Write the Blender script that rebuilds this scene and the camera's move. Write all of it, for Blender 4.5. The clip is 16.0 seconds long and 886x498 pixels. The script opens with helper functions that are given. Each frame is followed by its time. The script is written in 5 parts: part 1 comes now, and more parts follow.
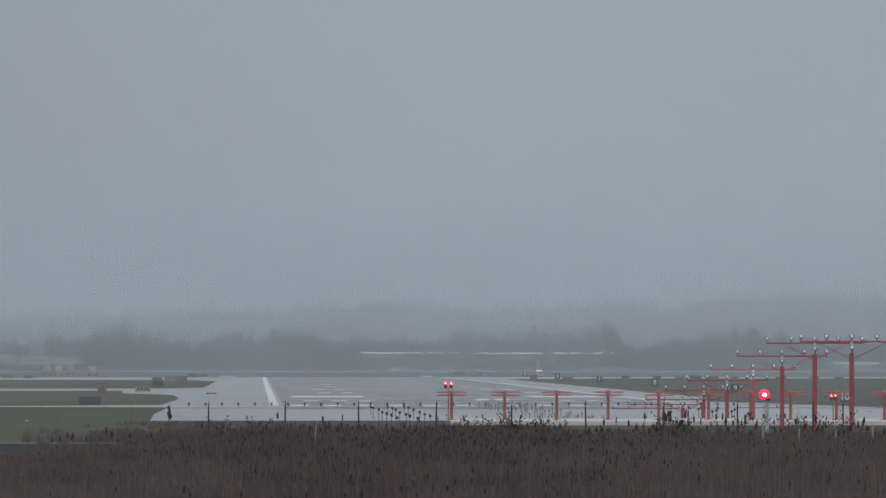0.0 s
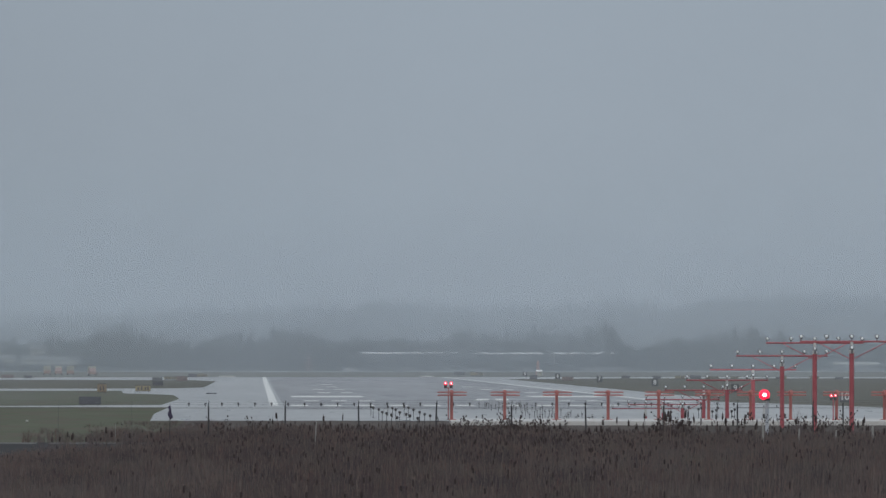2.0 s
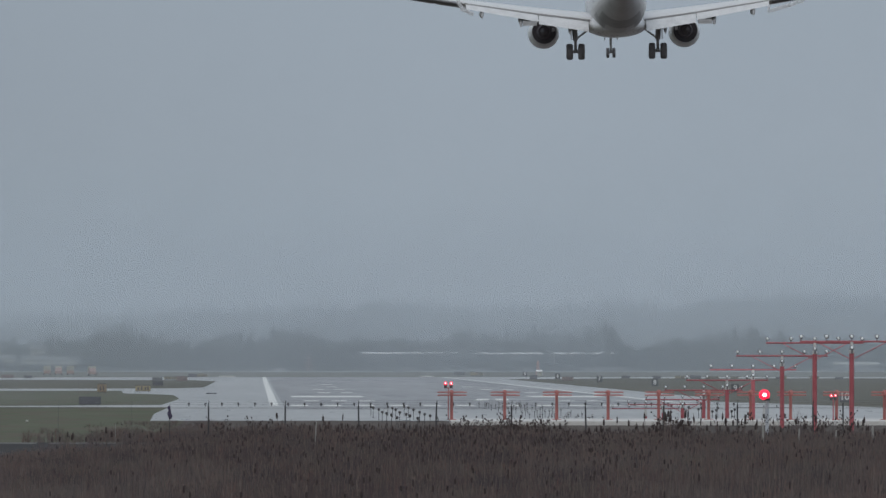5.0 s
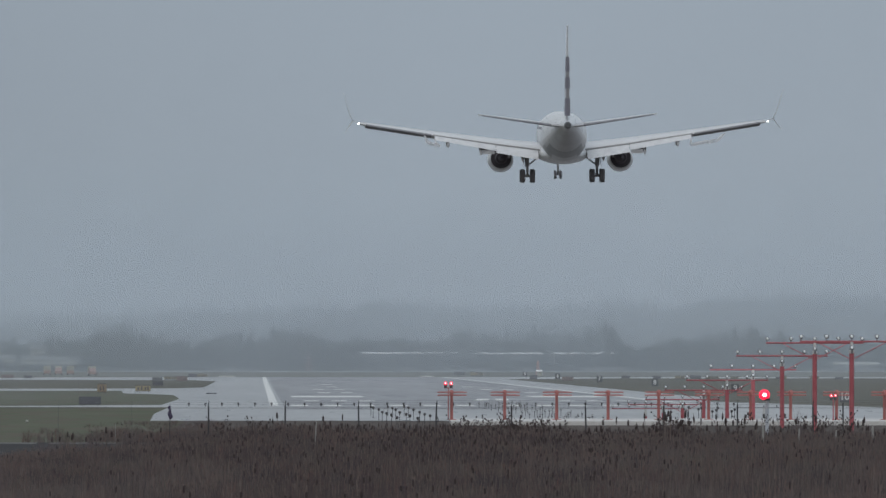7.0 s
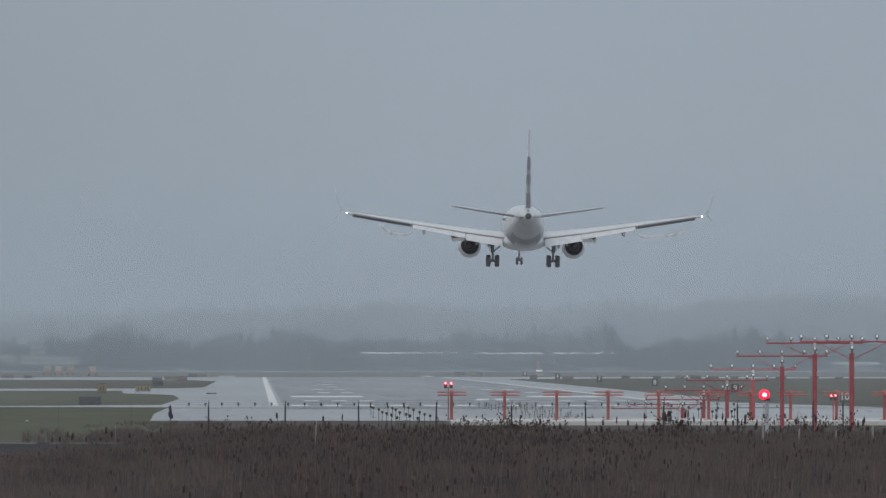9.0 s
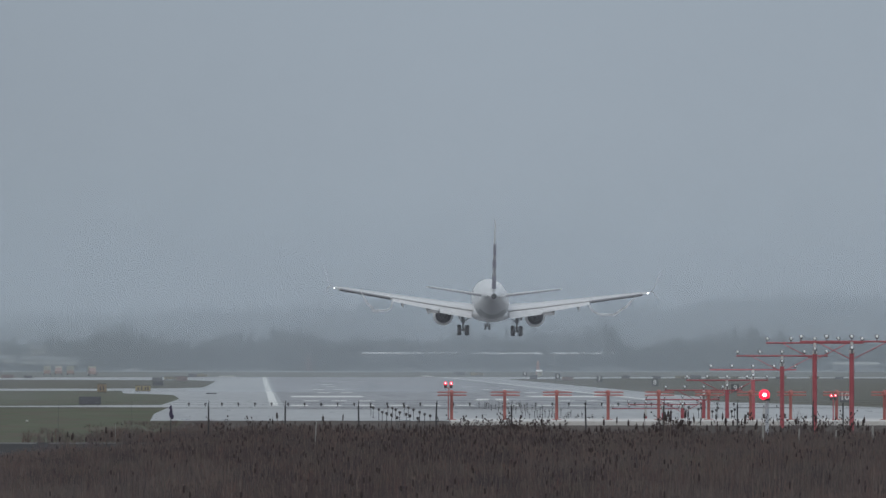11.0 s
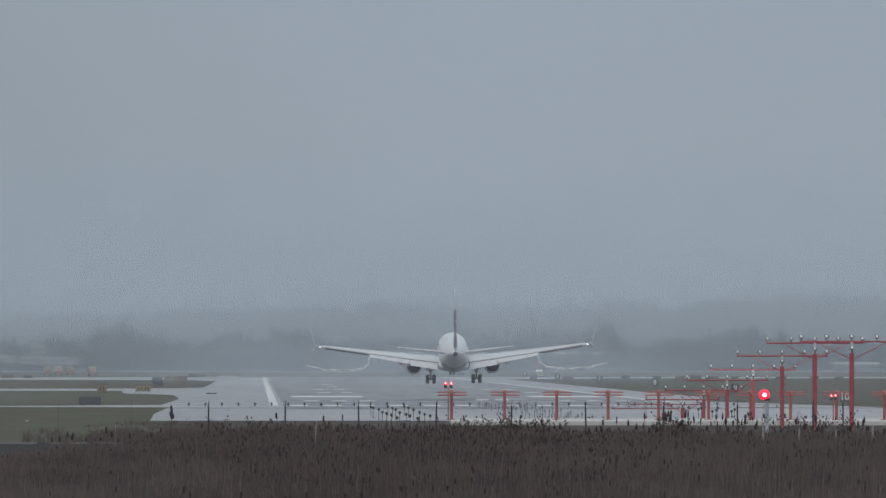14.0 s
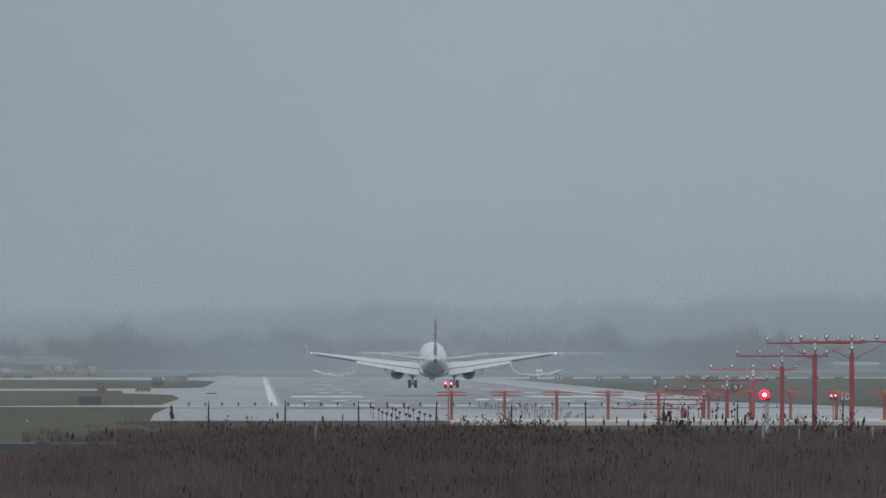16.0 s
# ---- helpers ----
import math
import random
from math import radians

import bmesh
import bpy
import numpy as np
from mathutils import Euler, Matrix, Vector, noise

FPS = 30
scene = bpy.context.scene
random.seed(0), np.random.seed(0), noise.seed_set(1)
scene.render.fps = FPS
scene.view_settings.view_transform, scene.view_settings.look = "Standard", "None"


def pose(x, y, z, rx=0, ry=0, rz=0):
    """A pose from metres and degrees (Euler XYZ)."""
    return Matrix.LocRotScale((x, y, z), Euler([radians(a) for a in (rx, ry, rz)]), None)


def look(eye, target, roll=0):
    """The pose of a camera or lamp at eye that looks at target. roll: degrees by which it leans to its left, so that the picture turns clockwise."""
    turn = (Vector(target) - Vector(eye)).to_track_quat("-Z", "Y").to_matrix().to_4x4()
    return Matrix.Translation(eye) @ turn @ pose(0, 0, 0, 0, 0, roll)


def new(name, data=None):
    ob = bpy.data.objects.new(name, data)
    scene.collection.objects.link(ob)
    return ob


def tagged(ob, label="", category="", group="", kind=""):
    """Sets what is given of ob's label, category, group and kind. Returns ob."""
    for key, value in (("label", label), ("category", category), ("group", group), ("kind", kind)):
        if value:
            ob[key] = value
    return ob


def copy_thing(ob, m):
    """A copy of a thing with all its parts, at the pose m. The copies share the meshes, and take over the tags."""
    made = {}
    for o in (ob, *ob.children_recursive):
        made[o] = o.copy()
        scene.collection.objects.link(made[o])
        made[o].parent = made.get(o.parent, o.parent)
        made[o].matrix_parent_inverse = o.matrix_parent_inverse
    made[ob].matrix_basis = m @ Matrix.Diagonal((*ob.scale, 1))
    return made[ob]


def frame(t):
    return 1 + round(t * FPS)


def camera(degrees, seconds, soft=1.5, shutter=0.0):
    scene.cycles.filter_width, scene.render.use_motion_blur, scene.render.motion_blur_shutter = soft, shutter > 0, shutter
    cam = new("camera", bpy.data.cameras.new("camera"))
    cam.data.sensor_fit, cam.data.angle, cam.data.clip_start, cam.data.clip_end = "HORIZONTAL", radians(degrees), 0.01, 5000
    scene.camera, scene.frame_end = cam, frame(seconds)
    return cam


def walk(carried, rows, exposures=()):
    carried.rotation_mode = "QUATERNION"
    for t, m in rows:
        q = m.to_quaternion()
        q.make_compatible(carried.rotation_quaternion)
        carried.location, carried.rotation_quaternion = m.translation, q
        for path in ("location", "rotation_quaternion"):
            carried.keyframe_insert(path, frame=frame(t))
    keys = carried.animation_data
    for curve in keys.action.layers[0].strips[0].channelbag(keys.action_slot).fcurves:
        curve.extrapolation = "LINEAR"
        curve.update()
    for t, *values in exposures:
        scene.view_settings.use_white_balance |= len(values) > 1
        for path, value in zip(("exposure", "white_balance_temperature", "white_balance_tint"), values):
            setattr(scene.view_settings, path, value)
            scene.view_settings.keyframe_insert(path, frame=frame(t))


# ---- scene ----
# Telephoto view down a wet runway from a low dike, on a misty day; y runs along the runway.
FLAT = 5.3                      # the lens stands this high above the runway
CENTRE = 25.2                   # the runway's centreline
THRESHOLD = 1162.0
cam = camera(4.652, 16.0, soft=1.5)
EYE = look((0, 0, FLAT), (17.098, 1000, 15.197))
walk(cam, [(0.0, EYE), (16.0, EYE)])

# ---- sky and light: a closed, misty overcast ----
world = bpy.data.worlds.new("overcast_sky")
scene.world = world
world.use_nodes = True
wn, wl = world.node_tree.nodes, world.node_tree.links
background = wn["Background"]
sky = wn.new("ShaderNodeTexSky")
sky.sky_type, sky.sun_disc = "NISHITA", False
sky.sun_elevation, sky.sun_rotation = radians(35), radians(200)
sky.air_density, sky.dust_density = 1.5, 4.0
coord = wn.new("ShaderNodeTexCoord")
split = wn.new("ShaderNodeSeparateXYZ")
root = wn.new("ShaderNodeMath")
root.operation, root.use_clamp = "POWER", True
root.inputs[1].default_value = 0.5
clamp = wn.new("ShaderNodeMath")
clamp.operation = "MAXIMUM"
clamp.inputs[1].default_value = 0.0
cloud = wn.new("ShaderNodeValToRGB")
CLOUD = ((0.0, (0.268, 0.309, 0.358)), (0.075, (0.281, 0.325, 0.379)), (0.11, (0.297, 0.345, 0.403)), (0.18, (0.298, 0.35, 0.413)),
         (0.55, (0.40, 0.45, 0.50)), (1.0, (0.62, 0.67, 0.72)))
while len(cloud.color_ramp.elements) < len(CLOUD):
    cloud.color_ramp.elements.new(0.5)
for element, (where, shade) in zip(cloud.color_ramp.elements, CLOUD):
    element.position, element.color = where, (*shade, 1)
murk = wn.new("ShaderNodeTexNoise")
murk.inputs["Scale"].default_value, murk.inputs["Detail"].default_value = 30.0, 3.0
vary = wn.new("ShaderNodeMapRange")
vary.inputs["To Min"].default_value, vary.inputs["To Max"].default_value = 0.95, 1.05
tone = wn.new("ShaderNodeMix")
tone.data_type, tone.blend_type = "RGBA", "MULTIPLY"
tone.inputs[0].default_value = 1.0
both = wn.new("ShaderNodeMix")
both.data_type = "RGBA"
both.inputs[0].default_value = 0.01
wl.new(coord.outputs["Generated"], split.inputs[0])
wl.new(split.outputs["Z"], clamp.inputs[0])
wl.new(clamp.outputs[0], root.inputs[0])
wl.new(root.outputs[0], cloud.inputs[0])
wl.new(coord.outputs["Generated"], murk.inputs["Vector"])
wl.new(murk.outputs[0], vary.inputs[0])
wl.new(cloud.outputs[0], tone.inputs[6])
wl.new(vary.outputs[0], tone.inputs[7])
# a slightly heavier cloud bank towards one side
bank = wn.new("ShaderNodeMapRange")
bank.inputs["From Min"].default_value, bank.inputs["From Max"].default_value = -0.03, 0.012
bank.inputs["To Min"].default_value, bank.inputs["To Max"].default_value = 0.85, 1.0
heavy = wn.new("ShaderNodeMix")
heavy.data_type, heavy.blend_type = "RGBA", "MULTIPLY"
heavy.inputs[0].default_value = 1.0
wl.new(split.outputs["X"], bank.inputs[0])
wl.new(tone.outputs[2], heavy.inputs[6])
wl.new(bank.outputs[0], heavy.inputs[7])
wl.new(heavy.outputs[2], both.inputs[6])
wl.new(sky.outputs[0], both.inputs[7])
wl.new(both.outputs[2], background.inputs[0])
background.inputs[1].default_value = 1.045

sun = new("sun", bpy.data.lights.new("sun", "SUN"))
sun.data.energy, sun.data.angle, sun.data.color = 0.5, radians(30), (1.0, 0.97, 0.93)
sun.matrix_world = look((-300, -800, 700), (0, 0, 0))


# ---- materials ----
def surface(name, a, b, scale=1.0, rough=0.6, bump=0.0, metal=0.0, fine=8.0, island=0.0, stretch=(1, 1, 1), spread=0.12, each=0.0, spec=0.5, drifts=()):
    """Two colours mingled by a broad and a fine noise, with relief and uneven gloss."""
    m = bpy.data.materials.new(name)
    m.use_nodes = True
    n, l = m.node_tree.nodes, m.node_tree.links
    p = n["Principled BSDF"]
    co = n.new("ShaderNodeTexCoord")
    mp = n.new("ShaderNodeMapping")
    mp.inputs["Scale"].default_value = stretch
    l.new(co.outputs["Object"], mp.inputs["Vector"])
    big, small = n.new("ShaderNodeTexNoise"), n.new("ShaderNodeTexNoise")
    big.inputs["Scale"].default_value, big.inputs["Detail"].default_value = scale, 4
    small.inputs["Scale"].default_value, small.inputs["Detail"].default_value = scale * fine, 3
    for t in (big, small):
        l.new(mp.outputs[0], t.inputs["Vector"])
    mean = n.new("ShaderNodeMix")
    mean.inputs[0].default_value = 0.4
    l.new(big.outputs[0], mean.inputs[2])
    l.new(small.outputs[0], mean.inputs[3])
    fac = mean.outputs[0]
    sharp = n.new("ShaderNodeMapRange")
    sharp.inputs["From Min"].default_value, sharp.inputs["From Max"].default_value = 0.32, 0.68
    l.new(fac, sharp.inputs[0])
    fac = sharp.outputs[0]
    if island or each:
        geo = n.new("ShaderNodeNewGeometry" if island else "ShaderNodeObjectInfo")
        more = n.new("ShaderNodeMix")
        more.inputs[0].default_value = island or each
        l.new(fac, more.inputs[2])
        l.new(geo.outputs["Random Per Island" if island else "Random"], more.inputs[3])
        fac = more.outputs[0]
    mix = n.new("ShaderNodeMix")
    mix.data_type = "RGBA"
    mix.inputs[6].default_value, mix.inputs[7].default_value = (*a, 1), (*b, 1)
    l.new(fac, mix.inputs[0])
    paint = mix.outputs[2]
    for k, (shade, size, low, high, most) in enumerate(drifts):
        # broad drifts of a further colour
        shift, drift, where, over = n.new("ShaderNodeMapping"), n.new("ShaderNodeTexNoise"), n.new("ShaderNodeMapRange"), n.new("ShaderNodeMix")
        shift.inputs["Location"].default_value, shift.inputs["Scale"].default_value = (17.0 * k + 5, 3.0 * k, 0), stretch
        drift.inputs["Scale"].default_value, drift.inputs["Detail"].default_value = size, 3
        for key, value in zip(("From Min", "From Max", "To Min", "To Max"), (low, high, 0, most)):
            where.inputs[key].default_value = value
        over.data_type = "RGBA"
        over.inputs[7].default_value = (*shade, 1)
        l.new(co.outputs["Object"], shift.inputs["Vector"])
        l.new(shift.outputs[0], drift.inputs["Vector"])
        l.new(drift.outputs[0], where.inputs[0])
        l.new(where.outputs[0], over.inputs[0])
        l.new(paint, over.inputs[6])
        paint = over.outputs[2]
    l.new(paint, p.inputs["Base Color"])
    gloss = n.new("ShaderNodeMapRange")
    gloss.inputs["To Min"].default_value, gloss.inputs["To Max"].default_value = max(0.02, rough - spread), min(1.0, rough + spread)
    l.new(small.outputs[0], gloss.inputs[0])
    l.new(gloss.outputs[0], p.inputs["Roughness"])
    p.inputs["Metallic"].default_value = metal
    p.inputs["Specular IOR Level"].default_value = spec
    if bump:
        bp = n.new("ShaderNodeBump")
        bp.inputs["Strength"].default_value, bp.inputs["Distance"].default_value = bump, 0.02
        l.new(small.outputs[0], bp.inputs["Height"])
        l.new(bp.outputs[0], p.inputs["Normal"])
    return m


def glow(name, colour, strength):
    m = bpy.data.materials.new(name)
    m.use_nodes = True
    p = m.node_tree.nodes["Principled BSDF"]
    p.inputs["Base Color"].default_value = (*colour, 1)
    p.inputs["Emission Color"].default_value = (*colour, 1)
    p.inputs["Emission Strength"].default_value = strength
    p.inputs["Roughness"].default_value = 0.2
    return m


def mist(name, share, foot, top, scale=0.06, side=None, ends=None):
    """Haze put into a thin see-through sheet that takes daylight: denser off the ground, thinning out above; share,
    height of the foot, fading height, drifts, and a change from one side to the other.
    """
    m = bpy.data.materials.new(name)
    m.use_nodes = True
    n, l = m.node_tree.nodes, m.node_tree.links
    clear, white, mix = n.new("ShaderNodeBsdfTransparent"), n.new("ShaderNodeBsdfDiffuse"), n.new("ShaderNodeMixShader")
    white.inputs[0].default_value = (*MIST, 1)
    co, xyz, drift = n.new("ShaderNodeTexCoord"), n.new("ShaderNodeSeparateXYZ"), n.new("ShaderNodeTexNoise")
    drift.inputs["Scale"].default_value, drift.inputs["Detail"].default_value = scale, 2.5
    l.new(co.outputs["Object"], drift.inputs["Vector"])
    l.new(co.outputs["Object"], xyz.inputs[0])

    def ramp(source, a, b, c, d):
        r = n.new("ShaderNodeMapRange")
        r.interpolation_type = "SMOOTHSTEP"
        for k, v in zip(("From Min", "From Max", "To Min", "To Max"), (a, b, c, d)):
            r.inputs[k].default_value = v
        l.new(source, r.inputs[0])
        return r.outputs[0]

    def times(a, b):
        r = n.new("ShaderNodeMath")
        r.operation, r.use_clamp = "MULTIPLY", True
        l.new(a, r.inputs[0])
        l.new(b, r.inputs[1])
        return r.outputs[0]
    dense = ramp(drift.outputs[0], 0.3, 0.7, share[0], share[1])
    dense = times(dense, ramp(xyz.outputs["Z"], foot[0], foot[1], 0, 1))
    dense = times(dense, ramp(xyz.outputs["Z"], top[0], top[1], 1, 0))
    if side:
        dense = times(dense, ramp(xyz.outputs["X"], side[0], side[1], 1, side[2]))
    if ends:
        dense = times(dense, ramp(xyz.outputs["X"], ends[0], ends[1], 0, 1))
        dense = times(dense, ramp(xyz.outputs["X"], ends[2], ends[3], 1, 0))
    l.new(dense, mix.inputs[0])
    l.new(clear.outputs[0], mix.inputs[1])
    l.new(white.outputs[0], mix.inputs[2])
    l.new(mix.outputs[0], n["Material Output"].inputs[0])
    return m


def vapour(name, share):
    m = bpy.data.materials.new(name)
    m.use_nodes = True
    n, l = m.node_tree.nodes, m.node_tree.links
    clear, white, mix = n.new("ShaderNodeBsdfTransparent"), n.new("ShaderNodeBsdfDiffuse"), n.new("ShaderNodeMixShader")
    white.inputs[0].default_value = (0.95, 0.95, 0.97, 1)
    thru, lit = n.new("ShaderNodeBsdfTranslucent"), n.new("ShaderNodeMixShader")
    thru.inputs[0].default_value = (0.95, 0.95, 0.97, 1)
    l.new(white.outputs[0], lit.inputs[1])
    l.new(thru.outputs[0], lit.inputs[2])
    wisp = n.new("ShaderNodeTexNoise")
    wisp.inputs["Scale"].default_value = 0.35
    co = n.new("ShaderNodeTexCoord")
    l.new(co.outputs["Object"], wisp.inputs["Vector"])
    rg = n.new("ShaderNodeMapRange")
    rg.inputs["From Min"].default_value, rg.inputs["From Max"].default_value = 0.3, 0.7
    rg.inputs["To Min"].default_value, rg.inputs["To Max"].default_value = 0.35 * share, share
    l.new(wisp.outputs[0], rg.inputs[0])
    l.new(rg.outputs[0], mix.inputs[0])
    l.new(clear.outputs[0], mix.inputs[1])
    l.new(lit.outputs[0], mix.inputs[2])
    l.new(mix.outputs[0], n["Material Output"].inputs[0])
    return m


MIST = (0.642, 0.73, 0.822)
GRASS = surface("wet_winter_grass", (0.083, 0.093, 0.062), (0.12, 0.125, 0.09), 0.08, 0.9, 0.3, fine=30, stretch=(1, 0.15, 1), spec=0.15,
                drifts=(((0.115, 0.098, 0.078), 0.22, 0.48, 0.62, 0.8), ((0.08, 0.1, 0.054), 0.35, 0.52, 0.68, 0.6)))
CONCRETE = surface("wet_concrete", (0.19, 0.19, 0.2), (0.38, 0.38, 0.385), 0.03, 0.34, fine=20, stretch=(1, 0.1, 1), spread=0.18, drifts=(((0.2, 0.2, 0.212), 0.22, 0.5, 0.68, 0.6),))
# asphalt's dark drift is rubber; its pale drift is wet sheen put into colour
ASPHALT = surface("wet_asphalt", (0.098, 0.094, 0.106), (0.24, 0.23, 0.245), 0.05, 0.36, fine=14, stretch=(1, 0.03, 1), drifts=(((0.07, 0.068, 0.078), 0.28, 0.5, 0.66, 0.7), ((0.27, 0.262, 0.285), 0.17, 0.56, 0.7, 0.6)))
ROAD = surface("damp_road", (0.045, 0.045, 0.048), (0.065, 0.063, 0.065), 0.3, 0.95, 0.2, spec=0.06)
WORNLINE = surface("worn_road_line", (0.11, 0.11, 0.11), (0.24, 0.24, 0.235), 0.8, 0.8, spec=0.1)
WHITEMARK = surface("worn_white_paint", (0.62, 0.62, 0.6), (0.8, 0.8, 0.78), 0.4, 0.45, fine=10)
# far grass made paler, haze put into its green
HAZEFIELD = surface("haze_pale_wet_field", (0.15, 0.16, 0.152), (0.2, 0.207, 0.195), 0.02, 0.9, fine=20, stretch=(1, 0.1, 1), spec=0.15)
PALE = surface("pale_weathered_concrete", (0.5, 0.49, 0.48), (0.68, 0.67, 0.66), 0.5, 0.6, 0.2)
ORANGE = surface("faded_orange_steel_paint", (0.35, 0.074, 0.092), (0.47, 0.13, 0.152), 2.0, 0.55)
BAND = surface("white_coupling", (0.5, 0.5, 0.5), (0.7, 0.7, 0.7), 5.0, 0.5)
STEEL = surface("galvanised_steel", (0.1, 0.105, 0.11), (0.17, 0.175, 0.18), 6.0, 0.5, metal=0.5)
DARKSTEEL = surface("dark_fence_steel", (0.035, 0.035, 0.04), (0.06, 0.06, 0.065), 6.0, 0.6)
HOUSING = surface("lamp_housing", (0.07, 0.065, 0.07), (0.12, 0.11, 0.115), 9.0, 0.5)
GREYHOUSING = surface("grey_lamp_housing", (0.1, 0.1, 0.11), (0.16, 0.16, 0.17), 9.0, 0.45)
# paler than the light posts' paint: haze is mixed into the orange
ANTENNA = surface("hazed_orange_paint", (0.36, 0.122, 0.112), (0.45, 0.175, 0.16), 2.0, 0.6)
LENS = glow("white_lamp_lens", (0.8, 0.83, 0.87), 0.25)
RED = glow("red_lamp", (1.0, 0.03, 0.07), 1.1)
REDHOT = glow("bright_red_lamp", (1.0, 0.02, 0.06), 1.2)
CORE = glow("red_lamp_filament", (1.0, 0.55, 0.6), 3.0)
# sign blacks and colours are lifted and greyed: haze put into the paint
BLACK = surface("lifted_black_face", (0.07, 0.074, 0.08), (0.095, 0.1, 0.108), 3.0, 0.5)
SIGNBACK = surface("dark_sign_back", (0.07, 0.07, 0.085), (0.1, 0.1, 0.115), 3.0, 0.6)
SIGNYELLOW = surface("yellow_sign_face", (0.29, 0.25, 0.15), (0.36, 0.31, 0.19), 2.0, 0.5)
SIGNORANGE = surface("orange_sign_face", (0.25, 0.19, 0.13), (0.31, 0.24, 0.17), 2.0, 0.5)
SIGNRED = surface("red_sign_face", (0.22, 0.13, 0.115), (0.27, 0.17, 0.15), 2.0, 0.5)
# paler set for far signs, with more haze in the colour
HAZEYELLOW = surface("haze_yellow_sign_face", (0.29, 0.27, 0.19), (0.35, 0.32, 0.23), 2.0, 0.5)
HAZERED = surface("haze_red_sign_face", (0.24, 0.18, 0.165), (0.29, 0.22, 0.2), 2.0, 0.5)
PALEBACK = surface("pale_sign_back", (0.13, 0.135, 0.15), (0.17, 0.175, 0.19), 2.0, 0.6)


def leafy(m):
    """Lets some light through a leaf's material."""
    n, l = m.node_tree.nodes, m.node_tree.links
    thru, mix = n.new("ShaderNodeBsdfTranslucent"), n.new("ShaderNodeMixShader")
    l.new(n["Principled BSDF"].inputs["Base Color"].links[0].from_socket, thru.inputs[0])
    mix.inputs[0].default_value = 0.4
    l.new(n["Principled BSDF"].outputs[0], mix.inputs[1])
    l.new(thru.outputs[0], mix.inputs[2])
    l.new(mix.outputs[0], n["Material Output"].inputs[0])
    return m


REEDLEAF = leafy(surface("dead_reed_leaf", (0.092, 0.077, 0.082), (0.172, 0.134, 0.13), 0.45, 0.9, island=0.38, spec=0.1, stretch=(1, 0.15, 1), fine=5,
                         drifts=(((0.14, 0.14, 0.105), 1.3, 0.53, 0.67, 0.6), ((0.215, 0.128, 0.112), 1.7, 0.5, 0.64, 0.7), ((0.075, 0.069, 0.079), 0.5, 0.46, 0.62, 0.85))))
SEDGE = leafy(surface("dead_sedge_leaf", (0.142, 0.125, 0.126), (0.205, 0.174, 0.167), 0.45, 0.9, island=0.2, spec=0.1, stretch=(1, 0.15, 1), fine=3,
                      drifts=(((0.15, 0.155, 0.122), 0.9, 0.54, 0.68, 0.6), ((0.23, 0.145, 0.13), 0.7, 0.5, 0.64, 0.7))))
REEDSTEM = surface("reed_stem", (0.1, 0.084, 0.083), (0.29, 0.237, 0.21), 0.3, 0.9, island=0.6, spec=0.1)
REEDHEAD = surface("cattail_velvet", (0.052, 0.042, 0.043), (0.088, 0.07, 0.07), 8.0, 1.0, island=0.4, spec=0.05)
OLIVE = surface("olive_brown_grass", (0.088, 0.088, 0.07), (0.126, 0.119, 0.098), 0.04, 0.9, 0.3, fine=30, stretch=(1, 0.1, 1), spec=0.15)
DRYGRASS = surface("dead_brown_grass", (0.078, 0.068, 0.064), (0.118, 0.1, 0.092), 0.15, 0.9, 0.4, fine=20, stretch=(1, 0.15, 1), spec=0.1)
SOIL = surface("marsh_litter", (0.1, 0.08, 0.075), (0.15, 0.118, 0.108), 0.4, 0.95, 0.4, spec=0.1)


# ---- making meshes ----
def part(name, bm, material, parent=None, label=""):
    me = bpy.data.meshes.new(name)
    bmesh.ops.recalc_face_normals(bm, faces=bm.faces)
    bm.to_mesh(me)
    bm.free()
    for m in material if isinstance(material, (list, tuple)) else [material]:
        me.materials.append(m)
    ob = new(name, me)
    ob.parent = parent
    if label:
        ob["label"] = label
    return ob


def smooth(ob):
    for f in ob.data.polygons:
        f.use_smooth = True
    return ob


def box(bm, x0, x1, y0, y1, z0, z1, bevel=0.0):
    made = bmesh.ops.create_cube(bm, size=1)["verts"]
    for v in made:
        v.co = Vector((x0 + (v.co.x + 0.5) * (x1 - x0), y0 + (v.co.y + 0.5) * (y1 - y0), z0 + (v.co.z + 0.5) * (z1 - z0)))
    if bevel:
        edges = list({e for v in made for e in v.link_edges})
        bmesh.ops.bevel(bm, geom=edges, offset=bevel, segments=1, affect="EDGES")
    return bm


def tube(bm, a, b, r0, r1=None, sides=8):
    """A straight, tapered bar from a to b."""
    a, b = Vector(a), Vector(b)
    r1 = r0 if r1 is None else r1
    turn = (b - a).to_track_quat("Z", "Y").to_matrix()
    rings = []
    for place, r in ((a, r0), (b, r1)):
        rings.append([bm.verts.new(place + turn @ Vector((r * math.cos(i * math.tau / sides), r * math.sin(i * math.tau / sides), 0))) for i in range(sides)])
    for i in range(sides):
        bm.faces.new((rings[0][i], rings[0][(i + 1) % sides], rings[1][(i + 1) % sides], rings[1][i]))
    bm.faces.new(rings[0][::-1])
    bm.faces.new(rings[1])
    return bm


def loft(bm, rings, caps=True):
    """Skin through rings of equally many points."""
    rows = [[bm.verts.new(p) for p in ring] for ring in rings]
    k = len(rows[0])
    for r0, r1 in zip(rows, rows[1:]):
        for i in range(k):
            bm.faces.new((r0[i], r0[(i + 1) % k], r1[(i + 1) % k], r1[i]))
    if caps:
        bm.faces.new(rows[0][::-1])
        bm.faces.new(rows[-1])
    return bm


